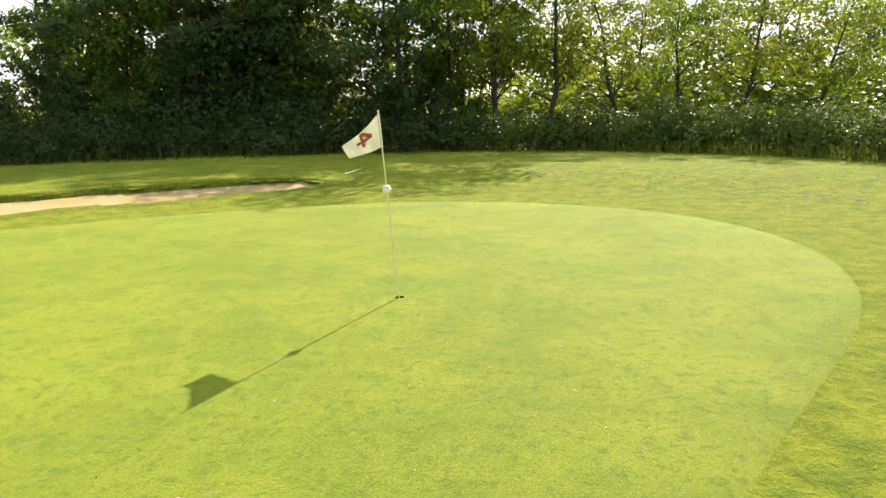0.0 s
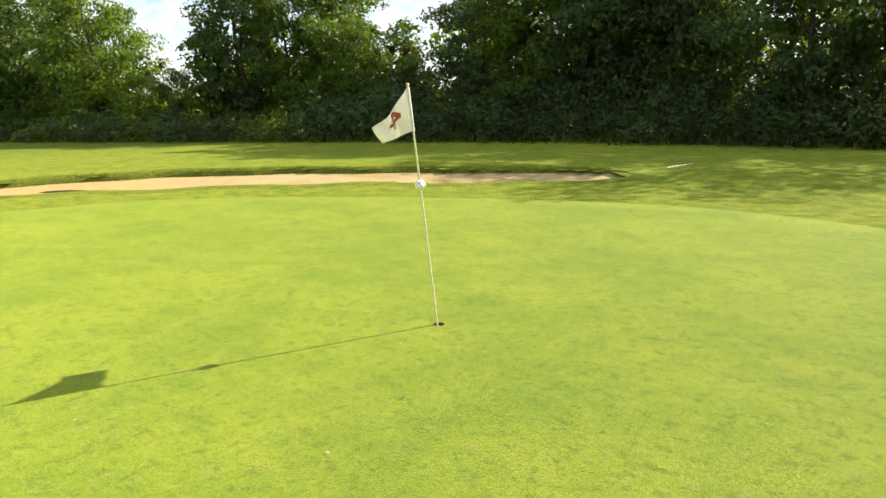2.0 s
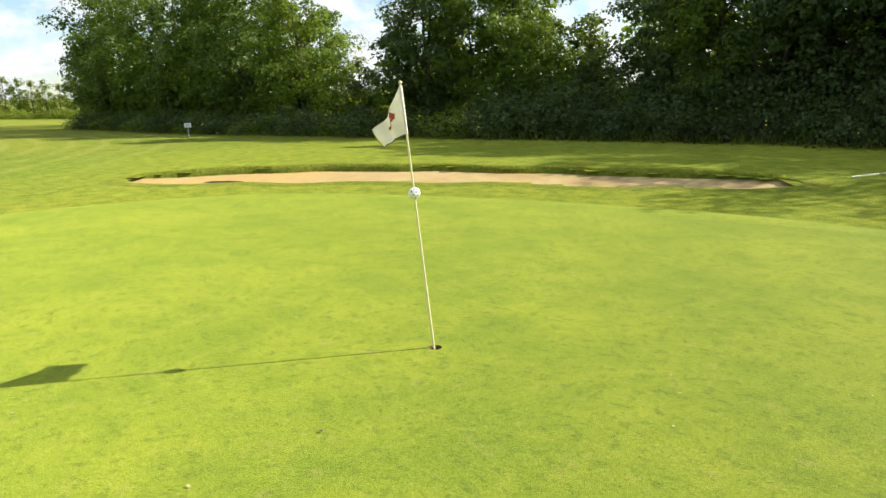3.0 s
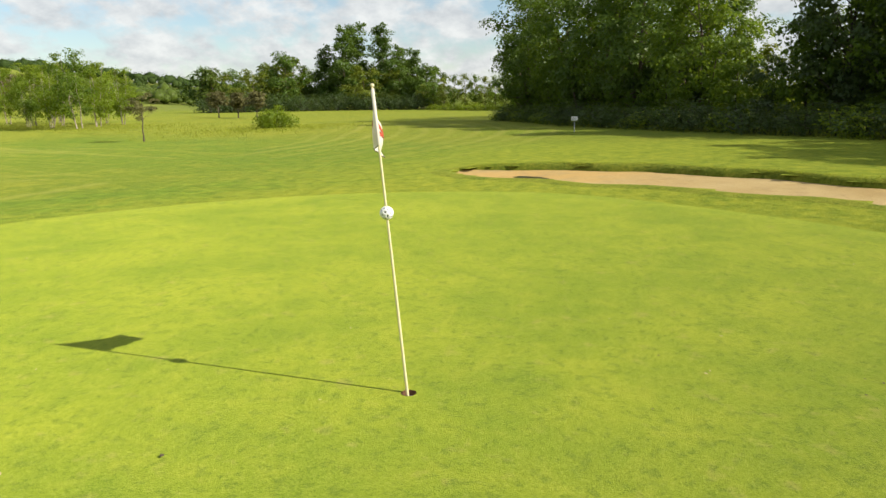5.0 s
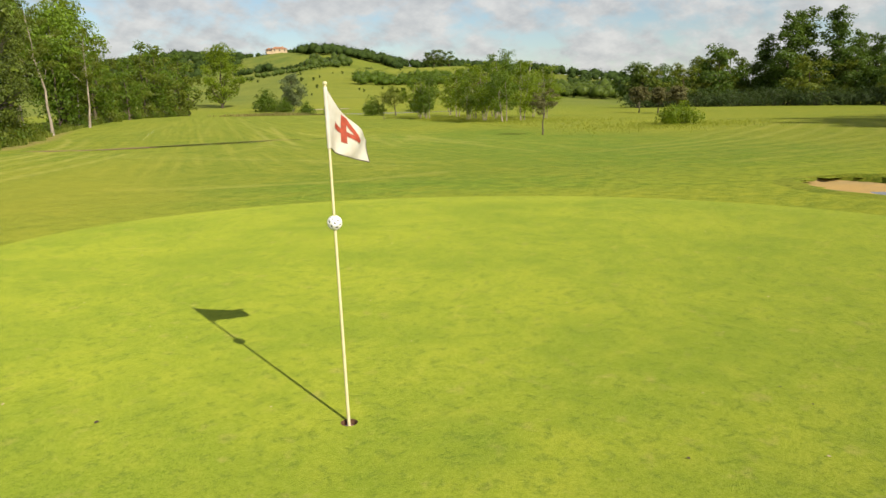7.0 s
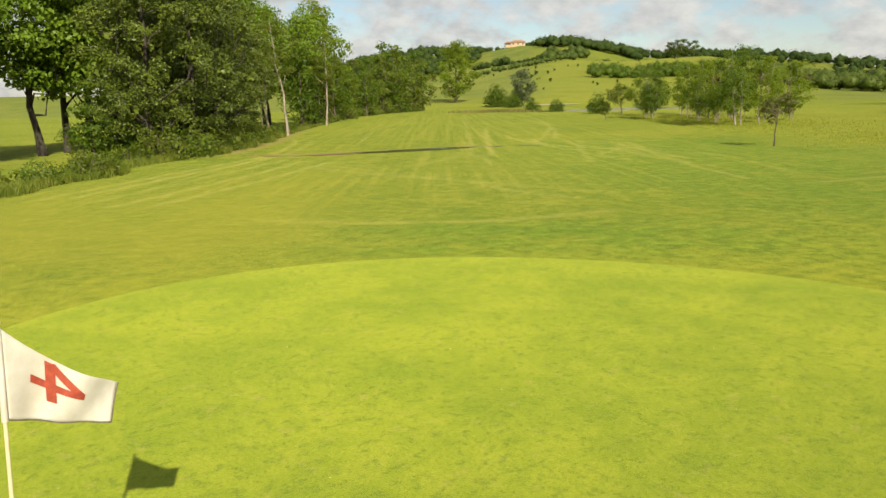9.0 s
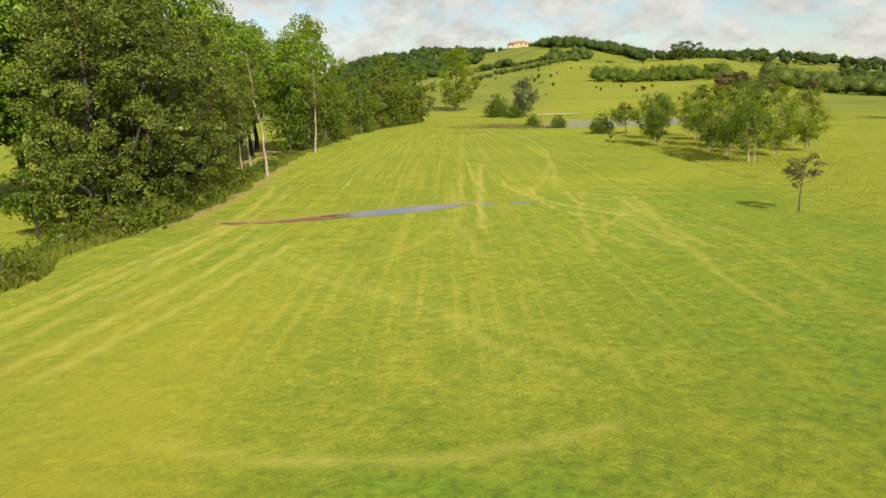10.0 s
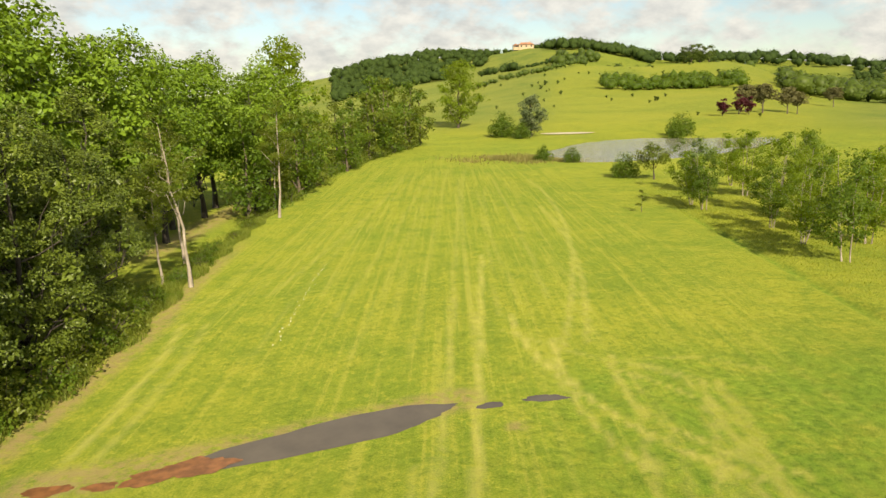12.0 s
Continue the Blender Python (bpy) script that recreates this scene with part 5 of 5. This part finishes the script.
wood_mass("ridge_wood", ridge_places(134.3, 141.6, 610, 700, 420, 0.6, 1.35) + ridge_places(141.6, 146, 680, 740, 55, 0.7, 0.95) + ridge_places(146, 149, 575, 690, 110, 0.55, 1.15) + ridge_places(149, 157.8, 505, 690, 560, 0.55, 1.2), 7, 0.85, 70, LEAF_WOOD, "dark woods covering the far ridge", 1)
wood_mass("ridge_wood", ridge_places(104, 134.5, 600, 700, 640, 0.5, 1.2), 7, 0.85, 70, LEAF_WOOD, "dark woods covering the far ridge", 2)
wood_mass("ridge_wood", ridge_places(104, 121, 490, 600, 250, 0.5, 1.05), 7, 0.85, 70, LEAF_WOOD, "dark woods covering the far ridge", 7)
wood_mass("valley_wood", ridge_places(112, 125.2, 375, 480, 420, 0.5, 1.35), 7, 0.8, 110, LEAF_FAR, "mixed woodland filling the valley", 3)
wood_mass("crest_wood", ridge_places(137.8, 141.2, 530, 575, 26, 0.7, 1.3) + ridge_places(131.5, 137, 505, 540, 14, 0.4, 0.9) + ridge_places(124.5, 129.5, 500, 560, 40, 0.6, 1.1), 6.5, 0.8, 80, LEAF_FAR, "line of trees along the hill's crest", 8)
wood_mass("hill_hedge", hedge_places(146.4, 0.25, 392, 3.2, 5, 32, 0.8), 6, 0.6, 60, LEAF_FAR, "line of hedge trees across the hillside", 4)
wood_mass("hill_hedge", hedge_places(144.4, 0.2, 520, 2.2, 3, 28, 0.6), 6, 0.7, 80, LEAF_WOOD, "line of hedge trees across the hillside", 9)
wood_mass("hill_thicket", ridge_places(127.6, 137.6, 355, 385, 170, 0.3, 1.0), 5.5, 0.6, 130, LEAF_MID, "leafy thicket on the meadow hill", 5)
wood_mass("hill_thicket", ridge_places(143.6, 146.4, 490, 515, 26, 0.6, 1.0), 7, 0.8, 80, LEAF_WOOD, "dark copse on the hillside", 6)

for az, r, s in ((130.0, 482, 0.85), (130.6, 484, 0.95), (131.2, 482, 0.92), (131.7, 486, 0.85)):
    FAR[0].put(*at_bearing(az, true_range(r), (0, 8)), frs.uniform(0, 360), s * true_range(r) / r, group="hilltop trees")
CONE = Stock(make_tree("small_conifer", "small dark bush on the hill meadow", "shrub", 400, 3.0, 1.5, 0.1, 0.1, 0.42, 420, LEAF_FAR, BARK_DARK, "round", 21, 0.5, sides=4, heart=0.8))
for k in range(70):
    az, r = frs.uniform(126, 150), frs.uniform(280, 520)
    CONE.put(*at_bearing(az, true_range(r), (0, 8)), frs.uniform(0, 360), frs.uniform(0.5, 1.2) * true_range(r) / r, group="meadow bushes")


def box(bm, x0, x1, y0, y1, z0, z1):
    vs = [bm.verts.new((x, y, z)) for z in (z0, z1) for y in (y0, y1) for x in (x0, x1)]
    for q in ((0, 2, 3, 1), (4, 5, 7, 6), (0, 1, 5, 4), (2, 6, 7, 3), (0, 4, 6, 2), (1, 3, 7, 5)):
        bm.faces.new([vs[i] for i in q])


def build_farmhouse():
    x, y = at_bearing(143.1, 1105, (0, 8))
    house = thing("farmhouse", pose(x, y, land_z(x, y), 0, 0, 143.1 + 8) @ Matrix.Scale(1.55, 4), "low cream farmhouse with a terracotta hip roof on the hilltop", "house")
    for name, x0, x1, y0, y1, h, roof in (("wall", -7, 7, -4, 4, 3.2, 2.2), ("wall", -12, -7, -3, 3, 2.6, 1.7)):
        bm = bmesh.new()
        box(bm, x0, x1, y0, y1, -1.5, h)
        wall = part(name, bm, M_WALL, house, soft_shade=False)
        bm = bmesh.new()
        e, mid = 0.7, (y0 + y1) / 2
        vs = [bm.verts.new(p) for p in ((x0 - e, y0 - e, h), (x1 + e, y0 - e, h), (x1 + e, y1 + e, h), (x0 - e, y1 + e, h), (x0 + 3, mid, h + roof), (x1 - 3, mid, h + roof))]
        for q in ((0, 1, 5, 4), (2, 3, 4, 5), (1, 2, 5), (3, 0, 4), (3, 2, 1, 0)):
            bm.faces.new([vs[i] for i in q])
        part("roof", bm, M_ROOF, house, "terracotta tile roof", False)
        for k in range(3):
            bm = bmesh.new()
            cx = x0 + (x1 - x0) * (k + 0.5) / 3
            box(bm, cx - 0.6, cx + 0.6, y0 - 0.06, y0 + 0.1, 1.0, 2.6)
            part("window", bm, M_GLASS, house, soft_shade=False)
    bm = bmesh.new()
    box(bm, 3, 3.8, -0.4, 0.4, 4.4, 6.2)
    part("chimney", bm, M_WALL, house, soft_shade=False)


build_farmhouse()

# ---- flagstick, cup, ball, flag ----
POLE_TOP = Vector((-0.11, 7.80, 2.12))
POLE_FOOT = Vector((0.0, 8.0, -0.10))


def build_flagstick():
    axis = POLE_TOP - POLE_FOOT
    length = axis.length
    stick = thing("flagstick", Matrix.Translation(POLE_FOOT) @ axis.to_track_quat("Z", "X").to_matrix().to_4x4(), "leaning cream fibreglass flagstick standing in the hole", "flagstick")
    v, f = [], []
    tube(v, f, [(0, 0, length * k / 10) for k in range(11)], [0.0105 - 0.003 * k / 10 for k in range(11)], 14)
    part_mesh("pole", mesh_from("pole", v, f, [M_POLE], True), stick)
    bm = bmesh.new()
    bmesh.ops.create_uvsphere(bm, u_segments=16, v_segments=10, radius=0.014)
    bmesh.ops.translate(bm, verts=bm.verts, vec=(0, 0, length + 0.006))
    part("knob", bm, M_POLE, stick)
    v, f = [], []
    tube(v, f, [(0, 0, length - 0.385), (0, 0, length - 0.015)], [0.0125, 0.0115], 14)
    part_mesh("flag_sleeve", mesh_from("flag_sleeve", v, f, [M_FLAG], True), stick, "stitched cloth sleeve of the flag")
    v, f = [], []
    tube(v, f, [(0, 0, 0.0), (0, 0, 0.07)], [0.019, 0.017], 16)
    part_mesh("ferrule", mesh_from("ferrule", v, f, [M_GREY], True), stick, "grey metal ferrule in the cup")
    # perforated ball threaded on the pole
    ball_z = (Vector((-0.06, 7.85, 1.28)) - POLE_FOOT).length
    bm = bmesh.new()
    bmesh.ops.create_icosphere(bm, subdivisions=4, radius=0.047)
    pits = [Vector((math.cos(k * 2.4) * math.sqrt(1 - z * z), math.sin(k * 2.4) * math.sqrt(1 - z * z), z)) for k, z in ((k, 1 - (2 * k + 1) / 26) for k in range(26))]
    bm.verts.ensure_lookup_table()
    for vert in bm.verts:
        d = vert.co.normalized()
        near = max(d.dot(p) for p in pits)
        if near > math.cos(0.19):
            vert.co *= 0.86
    bmesh.ops.translate(bm, verts=bm.verts, vec=(0, 0, ball_z))
    ball = part("ball", bm, M_BALL, stick, "white perforated practice ball threaded on the pole")
    # flat dark discs stand in for the shade inside the holes
    for p in pits:
        bm = bmesh.new()
        bmesh.ops.create_circle(bm, cap_ends=True, segments=12, radius=0.0066)
        bm.transform(Matrix.Translation((0, 0, ball_z)) @ p.to_track_quat("Z", "Y").to_matrix().to_4x4() @ Matrix.Translation((0, 0, 0.0418)))
        part("ball_hole", bm, M_HOLE, ball)
    return stick, length


stick, POLE_LEN = build_flagstick()
FLAG_H, FLAG_W = 0.36, 0.50


def flag_point(s, t):
    """s: 0 at the pole to 1 at the fly, t: 0 at the foot to 1 at the top of the cloth. It hangs in a slack drape."""
    hoist = POLE_TOP - (POLE_TOP - POLE_FOOT).normalized() * (0.02 + FLAG_H * (1 - t)) + Vector((-0.011, -0.004, 0))
    fly = Vector((-0.455, 7.752, 1.625)).lerp(Vector((-0.515, 7.743, 1.765)), t)
    cross = Vector((0.139, -0.990, 0))
    sag = 0.045 * math.sin(math.pi * s) * (0.4 + 0.6 * t)
    fold = (0.030 * math.sin(5.6 * s + 1.4 * t) + 0.016 * math.sin(10.5 * s - 2.5 * t)) * min(1.0, 2.5 * s) * (1.25 - 0.5 * t)
    return hoist.lerp(fly, s) + cross * fold + Vector((0, 0, -sag * (1 - 0.6 * s)))


def build_flag():
    flag = thing("flag", Matrix(), "white cloth flag with a dark red 4 hanging slack", "flag")
    n, m = 30, 22
    verts = [tuple(flag_point(i / n, j / m)) for i in range(n + 1) for j in range(m + 1)]
    idx = np.arange(len(verts)).reshape(n + 1, m + 1)
    quads = np.stack([idx[:-1, :-1], idx[1:, :-1], idx[1:, 1:], idx[:-1, 1:]], -1).reshape(-1, 4)
    cloth = part_mesh("cloth", mesh_from("cloth", verts, quads, [M_FLAG], True), flag)
    solid = cloth.modifiers.new("thickness", "SOLIDIFY")
    solid.thickness = 0.0016
    for name, run in (("hem", [(k / 30, 0.0) for k in range(31)]), ("hem", [(1.0, k / 22) for k in range(23)])):
        v, f = [], []
        tube(v, f, [flag_point(*p) for p in run], [0.0035] * len(run), 6)
        part_mesh(name, mesh_from(name, v, f, [M_TRIM], True), flag, "dark frayed hem")
    # the printed figure 4, on both sides of the cloth
    bars = (((0.49, 0.92), (0.23, 0.57)), ((0.20, 0.55), (0.66, 0.58)), ((0.50, 0.94), (0.47, 0.32)))
    for face in (-1, 1):
        verts, faces = [], []
        for (s0, t0), (s1, t1) in bars:
            if face > 0:
                s0, s1 = 0.88 - s0, 0.88 - s1
            k = 12
            ds, dt = s1 - s0, t1 - t0
            ln = math.hypot(ds * FLAG_W, dt * FLAG_H)
            ws, wt = -dt * FLAG_H / ln * 0.021 / FLAG_W, ds * FLAG_W / ln * 0.021 / FLAG_H
            base = len(verts)
            for a in range(k + 1):
                for e in (-1, 1):
                    s, t = s0 + ds * a / k + e * ws, t0 + dt * a / k + e * wt
                    p = flag_point(s, t)
                    nrm = (flag_point(s + 0.01, t) - p).cross(flag_point(s, t + 0.01) - p).normalized()
                    verts.append(tuple(p + nrm * 0.0035 * face))
            for a in range(k):
                faces.append((base + 2 * a, base + 2 * a + 1, base + 2 * a + 3, base + 2 * a + 2))
        part_mesh("figure_four", mesh_from("figure_four", verts, faces, [M_DIGIT], True), flag, "dark red printed figure 4")


build_flag()


def build_cup():
    cup = thing("hole_cup", pose(0, 8, land_z(0, 8)), "open golf hole with a terracotta-coloured cup", "golf hole")
    n = 40
    verts, faces = [], []
    for r, z in ((0.0545, 0.017), (0.0540, -0.025), (0.0535, -0.026), (0.0535, -0.12), (0.001, -0.12)):
        verts += [(r * math.cos(2 * math.pi * j / n), r * math.sin(2 * math.pi * j / n), z) for j in range(n)]
    for k in range(4):
        for j in range(n):
            a, b = k * n + j, k * n + (j + 1) % n
            faces.append((a, b, b + n, a + n))
    part_mesh("soil_rim", mesh_from("soil_rim", verts[: 2 * n], [f for f in faces if max(f) < 2 * n], [M_SOIL], True), cup, "cut soil rim")
    part_mesh("liner", mesh_from("liner", verts[2 * n:], [tuple(i - 2 * n for i in f) for f in faces if min(f) >= 2 * n], [M_CUP], True), cup)


build_cup()


# ---- small things ----
def build_sign():
    sign = thing("tee_sign", pose(-39.5, 11.47, land_z(-39.5, 11.47), 0, 0, 76), "small white notice board on a thin post", "sign")
    v, f = [], []
    tube(v, f, [(0, 0, -0.2), (0, 0, 0.80)], [0.025, 0.025], 10)
    part_mesh("post", mesh_from("post", v, f, [M_GREY], True), sign)
    bm = bmesh.new()
    box(bm, -0.19, 0.19, -0.045, -0.03, 0.70, 0.94)
    bmesh.ops.bevel(bm, geom=bm.edges[:], offset=0.004, segments=2, affect="EDGES")
    board = part("board", bm, M_WHITE, sign, "white painted board", False)
    for k, (a, b) in enumerate(((-0.12, 0.13), (-0.15, 0.10))):
        bm = bmesh.new()
        box(bm, a, b, -0.051, -0.046, 0.84 - 0.07 * k, 0.865 - 0.07 * k)
        part("print_bar", bm, M_PRINT, board, "dark printed line", False)


build_sign()


def build_stake():
    a = Vector((-4.77, 20.50, land_z(-4.77, 20.50) + 0.02))
    d = Vector((0.09, 1.22, 0.03))
    stake = thing("white_stake", Matrix.Translation(a), "thin white marker stake lying on the grass slope", "stake")
    v, f = [], []
    tube(v, f, [d * t for t in (0, 0.04, 0.5, 1.0)], [0.004, 0.010, 0.010, 0.010], 10)
    part_mesh("shaft", mesh_from("shaft", v, f, [M_WHITE], True), stake)


build_stake()


def build_chalk():
    """Broken dashes of white ground paint along the mown stripes."""
    rs = np.random.RandomState(71)
    verts, faces = [], []
    for k in range(30):
        t = k / 29
        x, y = xy_of(CHALK[0][0] + (CHALK[1][0] - CHALK[0][0]) * t + rs.normal(0, 0.12), CHALK[0][1] + (CHALK[1][1] - CHALK[0][1]) * t + rs.normal(0, 0.10))
        base, z = len(verts), land_z(x, y) + 0.03
        for j in range(6):
            a = 1.047 * j
            p, q = 0.085 * math.cos(a) * rs.uniform(0.5, 1.3), 0.022 * math.sin(a) * rs.uniform(0.6, 1.4)
            verts.append((x + p * DOWN[0] + q * SIDE[0], y + p * DOWN[1] + q * SIDE[1], z))
        verts.append((x, y, z + 0.012))
        faces += [(base + j, base + (j + 1) % 6, base + 6) for j in range(6)]
    tagged(new("chalk_marks", mesh_from("chalk_marks", verts, faces, [M_WHITE])), "broken line of white ground paint on the fairway", "paint marks", kind="stuff")


CHALK = ((56.5, -4.6), (73.9, -4.9))
build_chalk()

M_DRY = make_plain_mat("dry_leaf", (0.56, 0.44, 0.27), 0.8, 0.4, 60)
M_CLOD = make_plain_mat("dry_soil_crumb", (0.085, 0.062, 0.032), 0.95, 0.4, 20)
M_TWIG = make_plain_mat("dark_twig", (0.09, 0.065, 0.04), 0.9, 0.4, 60)


def build_fallen():
    rs = random.Random(33)
    shapes = []
    for k in range(3):
        v = [(-0.012, 0, 0.002), (-0.004, 0.008 + 0.002 * k, 0.005), (0.008, 0.006, 0.003), (0.016, 0.001, 0.006), (0.006, -0.007, 0.002), (-0.006, -0.006 - 0.001 * k, 0.004), (0.001, 0, 0.0055)]
        shapes.append(mesh_from("fallen_leaf", v, [(0, 6, 1), (1, 6, 2), (2, 6, 3), (3, 6, 4), (4, 6, 5), (5, 6, 0)], [M_DRY if k < 2 else M_TWIG]))
    spots = [(-0.5, 10.13), (2.92, 8.01), (1.02, 6.71), (-0.56, 10.17), (-1.37, 10.45), (-2.07, 10.2), (1.3, 5.9), (2.0, 5.5)]
    while len(spots) < 130:
        x, y = rs.uniform(-8, 4.5), rs.uniform(1.0, 15.0)
        u, v = uv_of(x, y)
        th = math.atan2(v - GREEN_MID[1], u - GREEN_MID[0])
        if math.hypot(u - GREEN_MID[0], v - GREEN_MID[1]) < 0.96 * green_radius(th) and math.hypot(x, y - 8) > 0.2:
            spots.append((x, y))
    for k, (x, y) in enumerate(spots):
        ob = new("fallen_leaf", shapes[k % 3])
        s = rs.uniform(0.5, 1.15) * (1.3 if k < 8 else 1.0)
        ob.matrix_world = pose(x, y, land_z(x, y) + 0.019, rs.uniform(-12, 12), rs.uniform(-12, 12), rs.uniform(0, 360)) @ Matrix.Diagonal((s, s, s, 1))
        tagged(ob, "small dark bit of twig on the turf" if k % 3 == 2 else "small dry tan leaf lying on the turf", "leaf", "fallen leaves")


build_fallen()


def blades(rs, xs, ys, tall, wide, lean):
    n = len(xs)
    z = land(xs, ys)
    th, h = rs.uniform(0, 6.28, n), tall * rs.uniform(0.5, 1.3, n)
    dx, dy = np.cos(th), np.sin(th)
    bend, turn = lean * h * rs.uniform(0.2, 1.0, n), rs.uniform(0, 6.28, n)
    w = wide * rs.uniform(0.7, 1.3, n)
    base = np.stack([xs, ys, z - 0.01], -1)
    side = np.stack([dx * w, dy * w, 0 * w], -1)
    mid = base + np.stack([np.cos(turn) * bend * 0.35, np.sin(turn) * bend * 0.35, h * 0.6], -1)
    tip = base + np.stack([np.cos(turn) * bend, np.sin(turn) * bend, h], -1)
    v = np.stack([base - side, base + side, mid + side * 0.7, mid - side * 0.7, tip], 1).reshape(-1, 3)
    i = np.arange(n)[:, None] * 5
    f = np.concatenate([i + [0, 1, 2], i + [0, 2, 3], i + [3, 2, 4]])
    return v, f


def build_grass():
    rs = np.random.RandomState(12)
    # coarse rough along the green's near side, thick and short
    n = 36000
    th = rs.uniform(-2.55, -1.0, n)
    r = green_radius(th) + 0.03 + rs.uniform(0, 1, n) ** 1.3 * 3.6
    u, v = GREEN_MID[0] + r * np.cos(th), GREEN_MID[1] + r * np.sin(th)
    clump = np.sin(u * 5.1 + np.sin(v * 3.7) * 2) * np.sin(v * 6.3 + np.sin(u * 2.9) * 2) + rs.uniform(-0.9, 0.9, n) > -0.35
    x, y = HOLE[0] + u[clump] * DOWN[0] + v[clump] * SIDE[0], HOLE[1] + u[clump] * DOWN[1] + v[clump] * SIDE[1]
    tagged(new("rough_grass", mesh_from("rough_grass", *blades(rs, x, y, 0.026, 0.0024, 2.2), [BLADE])), "short uneven rough grass beside the green", "grass", kind="stuff")
    # scattered longer tufts further round
    n = 26000
    th = rs.uniform(-math.pi, math.pi, n)
    f = 1.0 + 0.012 + rs.exponential(0.25, n)
    r = green_radius(th) * f
    u, v = GREEN_MID[0] + r * np.cos(th), GREEN_MID[1] + r * np.sin(th)
    keep = (bunker_measure(u, v) > 1.05) & (f < 2.2)
    x, y = HOLE[0] + u[keep] * DOWN[0] + v[keep] * SIDE[0], HOLE[1] + u[keep] * DOWN[1] + v[keep] * SIDE[1]
    tagged(new("tuft_grass", mesh_from("tuft_grass", *blades(rs, x, y, 0.03, 0.004, 1.8), [BLADE])), "short uneven tufts of grass round the green", "grass", kind="stuff")
    # ragged fringe on the bunker's lip
    n = 7000
    u = rs.uniform(-7, 9.6, n)
    s = 1
    v = bunker_axis(u) + s * (bunker_half(u) + rs.exponential(0.12, n))
    x, y = HOLE[0] + u * DOWN[0] + v * SIDE[0], HOLE[1] + u * DOWN[1] + v * SIDE[1]
    vv, ff = blades(rs, x, y, 0.07, 0.006, 1.1)
    vv[:, 2] += 0.03
    tagged(new("lip_grass", mesh_from("lip_grass", vv, ff, [BLADE])), "ragged long grass on the bunker's lip", "grass", kind="stuff")
    # tall weeds along the hedge's foot and the fairway's left edge
    xs, ys = [], []
    for x, y, nx, ny in along(HEDGE_LINE, 0.25):
        k = 24 if x > 2 else 9
        if nx * x + ny * (y - 8) < 0:
            nx, ny = -nx, -ny
        o = rs.normal(0.0, 0.45, k) - (0.5 if x > 5 else 0.1)
        xs += list(x + nx * o + rs.normal(0, 0.15, k))
        ys += list(y + ny * o + rs.normal(0, 0.15, k))
    tagged(new("hedge_weeds", mesh_from("hedge_weeds", *blades(rs, np.array(xs), np.array(ys), 0.5, 0.012, 0.7), [WEED])), "tall weeds and grass at the hedge's foot", "weeds", kind="stuff")
    n = 22000
    u = rs.uniform(14, 130, n)
    v = belt_edge(u) - 0.5 - np.abs(rs.normal(0, 1.3, n)) + 0.35 * np.sin(u * 0.9)
    x, y = HOLE[0] + u * DOWN[0] + v * SIDE[0], HOLE[1] + u * DOWN[1] + v * SIDE[1]
    tagged(new("edge_weeds", mesh_from("edge_weeds", *blades(rs, x, y, 0.42, 0.02, 0.8), [WEED])), "rank grass and weeds along the tree belt", "weeds", kind="stuff")
    # long unmown grass under the grove and round the bush
    n = 14000
    u, v = rs.normal(86, 14, n), 28.2 + np.abs(rs.normal(0, 8.0, n)) + rs.uniform(0, 0.8, n)
    x, y = HOLE[0] + u * DOWN[0] + v * SIDE[0], HOLE[1] + u * DOWN[1] + v * SIDE[1]
    bx, by = rs.normal(-57.5, 5.5, 5000), rs.normal(-14.0, 3.2, 5000)
    tagged(new("long_grass", mesh_from("long_grass", *blades(rs, np.r_[x, bx], np.r_[y, by], 0.14, 0.022, 1.6), [BLADE])), "long unmown grass under the grove and round the bush", "grass", kind="stuff")
    # dry reeds on the pond's near bank
    n = 5200
    u, v = rs.normal(158, 4.5, n), rs.normal(18.5, 5.5, n)
    keep = np.sin(u * 0.9 + np.sin(v * 0.8) * 1.5) + np.sin(v * 0.7 + u * 0.3) + rs.normal(0, 0.7, n) > 0.0
    x, y = HOLE[0] + u[keep] * DOWN[0] + v[keep] * SIDE[0], HOLE[1] + u[keep] * DOWN[1] + v[keep] * SIDE[1]
    tagged(new("reed_bed", mesh_from("reed_bed", *blades(rs, x, y, 0.62, 0.07, 0.7), [REED])), "dry brownish reeds on the pond's near bank", "reeds", kind="stuff")


build_grass()


def build_clods():
    """Crumbs of soil and scuffed divots on the bank north of the green."""
    rs = np.random.RandomState(51)
    verts, faces = [], []
    runs = [(-12.0, 7.0, -11.4, 4.6, 60), (-16.5, 7.5, -17.0, 1.5, 60), (-11.6, 0.2, -10.9, -3.0, 40), (-15.9, 1.9, -12.0, -0.5, 30), (-12.0, 5.0, -14.0, -2.0, 40)]
    for u0, v0, u1, v1, n in runs:
        for _ in range(n):
            t = rs.uniform()
            x, y = xy_of(u0 + (u1 - u0) * t + rs.normal(0, 0.35), v0 + (v1 - v0) * t + rs.normal(0, 0.35))
            z, r, base = land_z(x, y), rs.uniform(0.02, 0.07), len(verts)
            for j in range(6):
                a = 1.047 * j + rs.uniform(-0.3, 0.3)
                verts.append((x + r * math.cos(a) * rs.uniform(0.7, 1.3), y + r * math.sin(a) * rs.uniform(0.7, 1.3), z - 0.005))
            verts.append((x, y, z + r * rs.uniform(0.15, 0.45)))
            faces += [(base + j, base + (j + 1) % 6, base + 6) for j in range(6)]
    tagged(new("soil_clods", mesh_from("soil_clods", verts, faces, [M_CLOD])), "dark crumbs of soil and divots on the grass", "soil", kind="stuff")


build_clods()
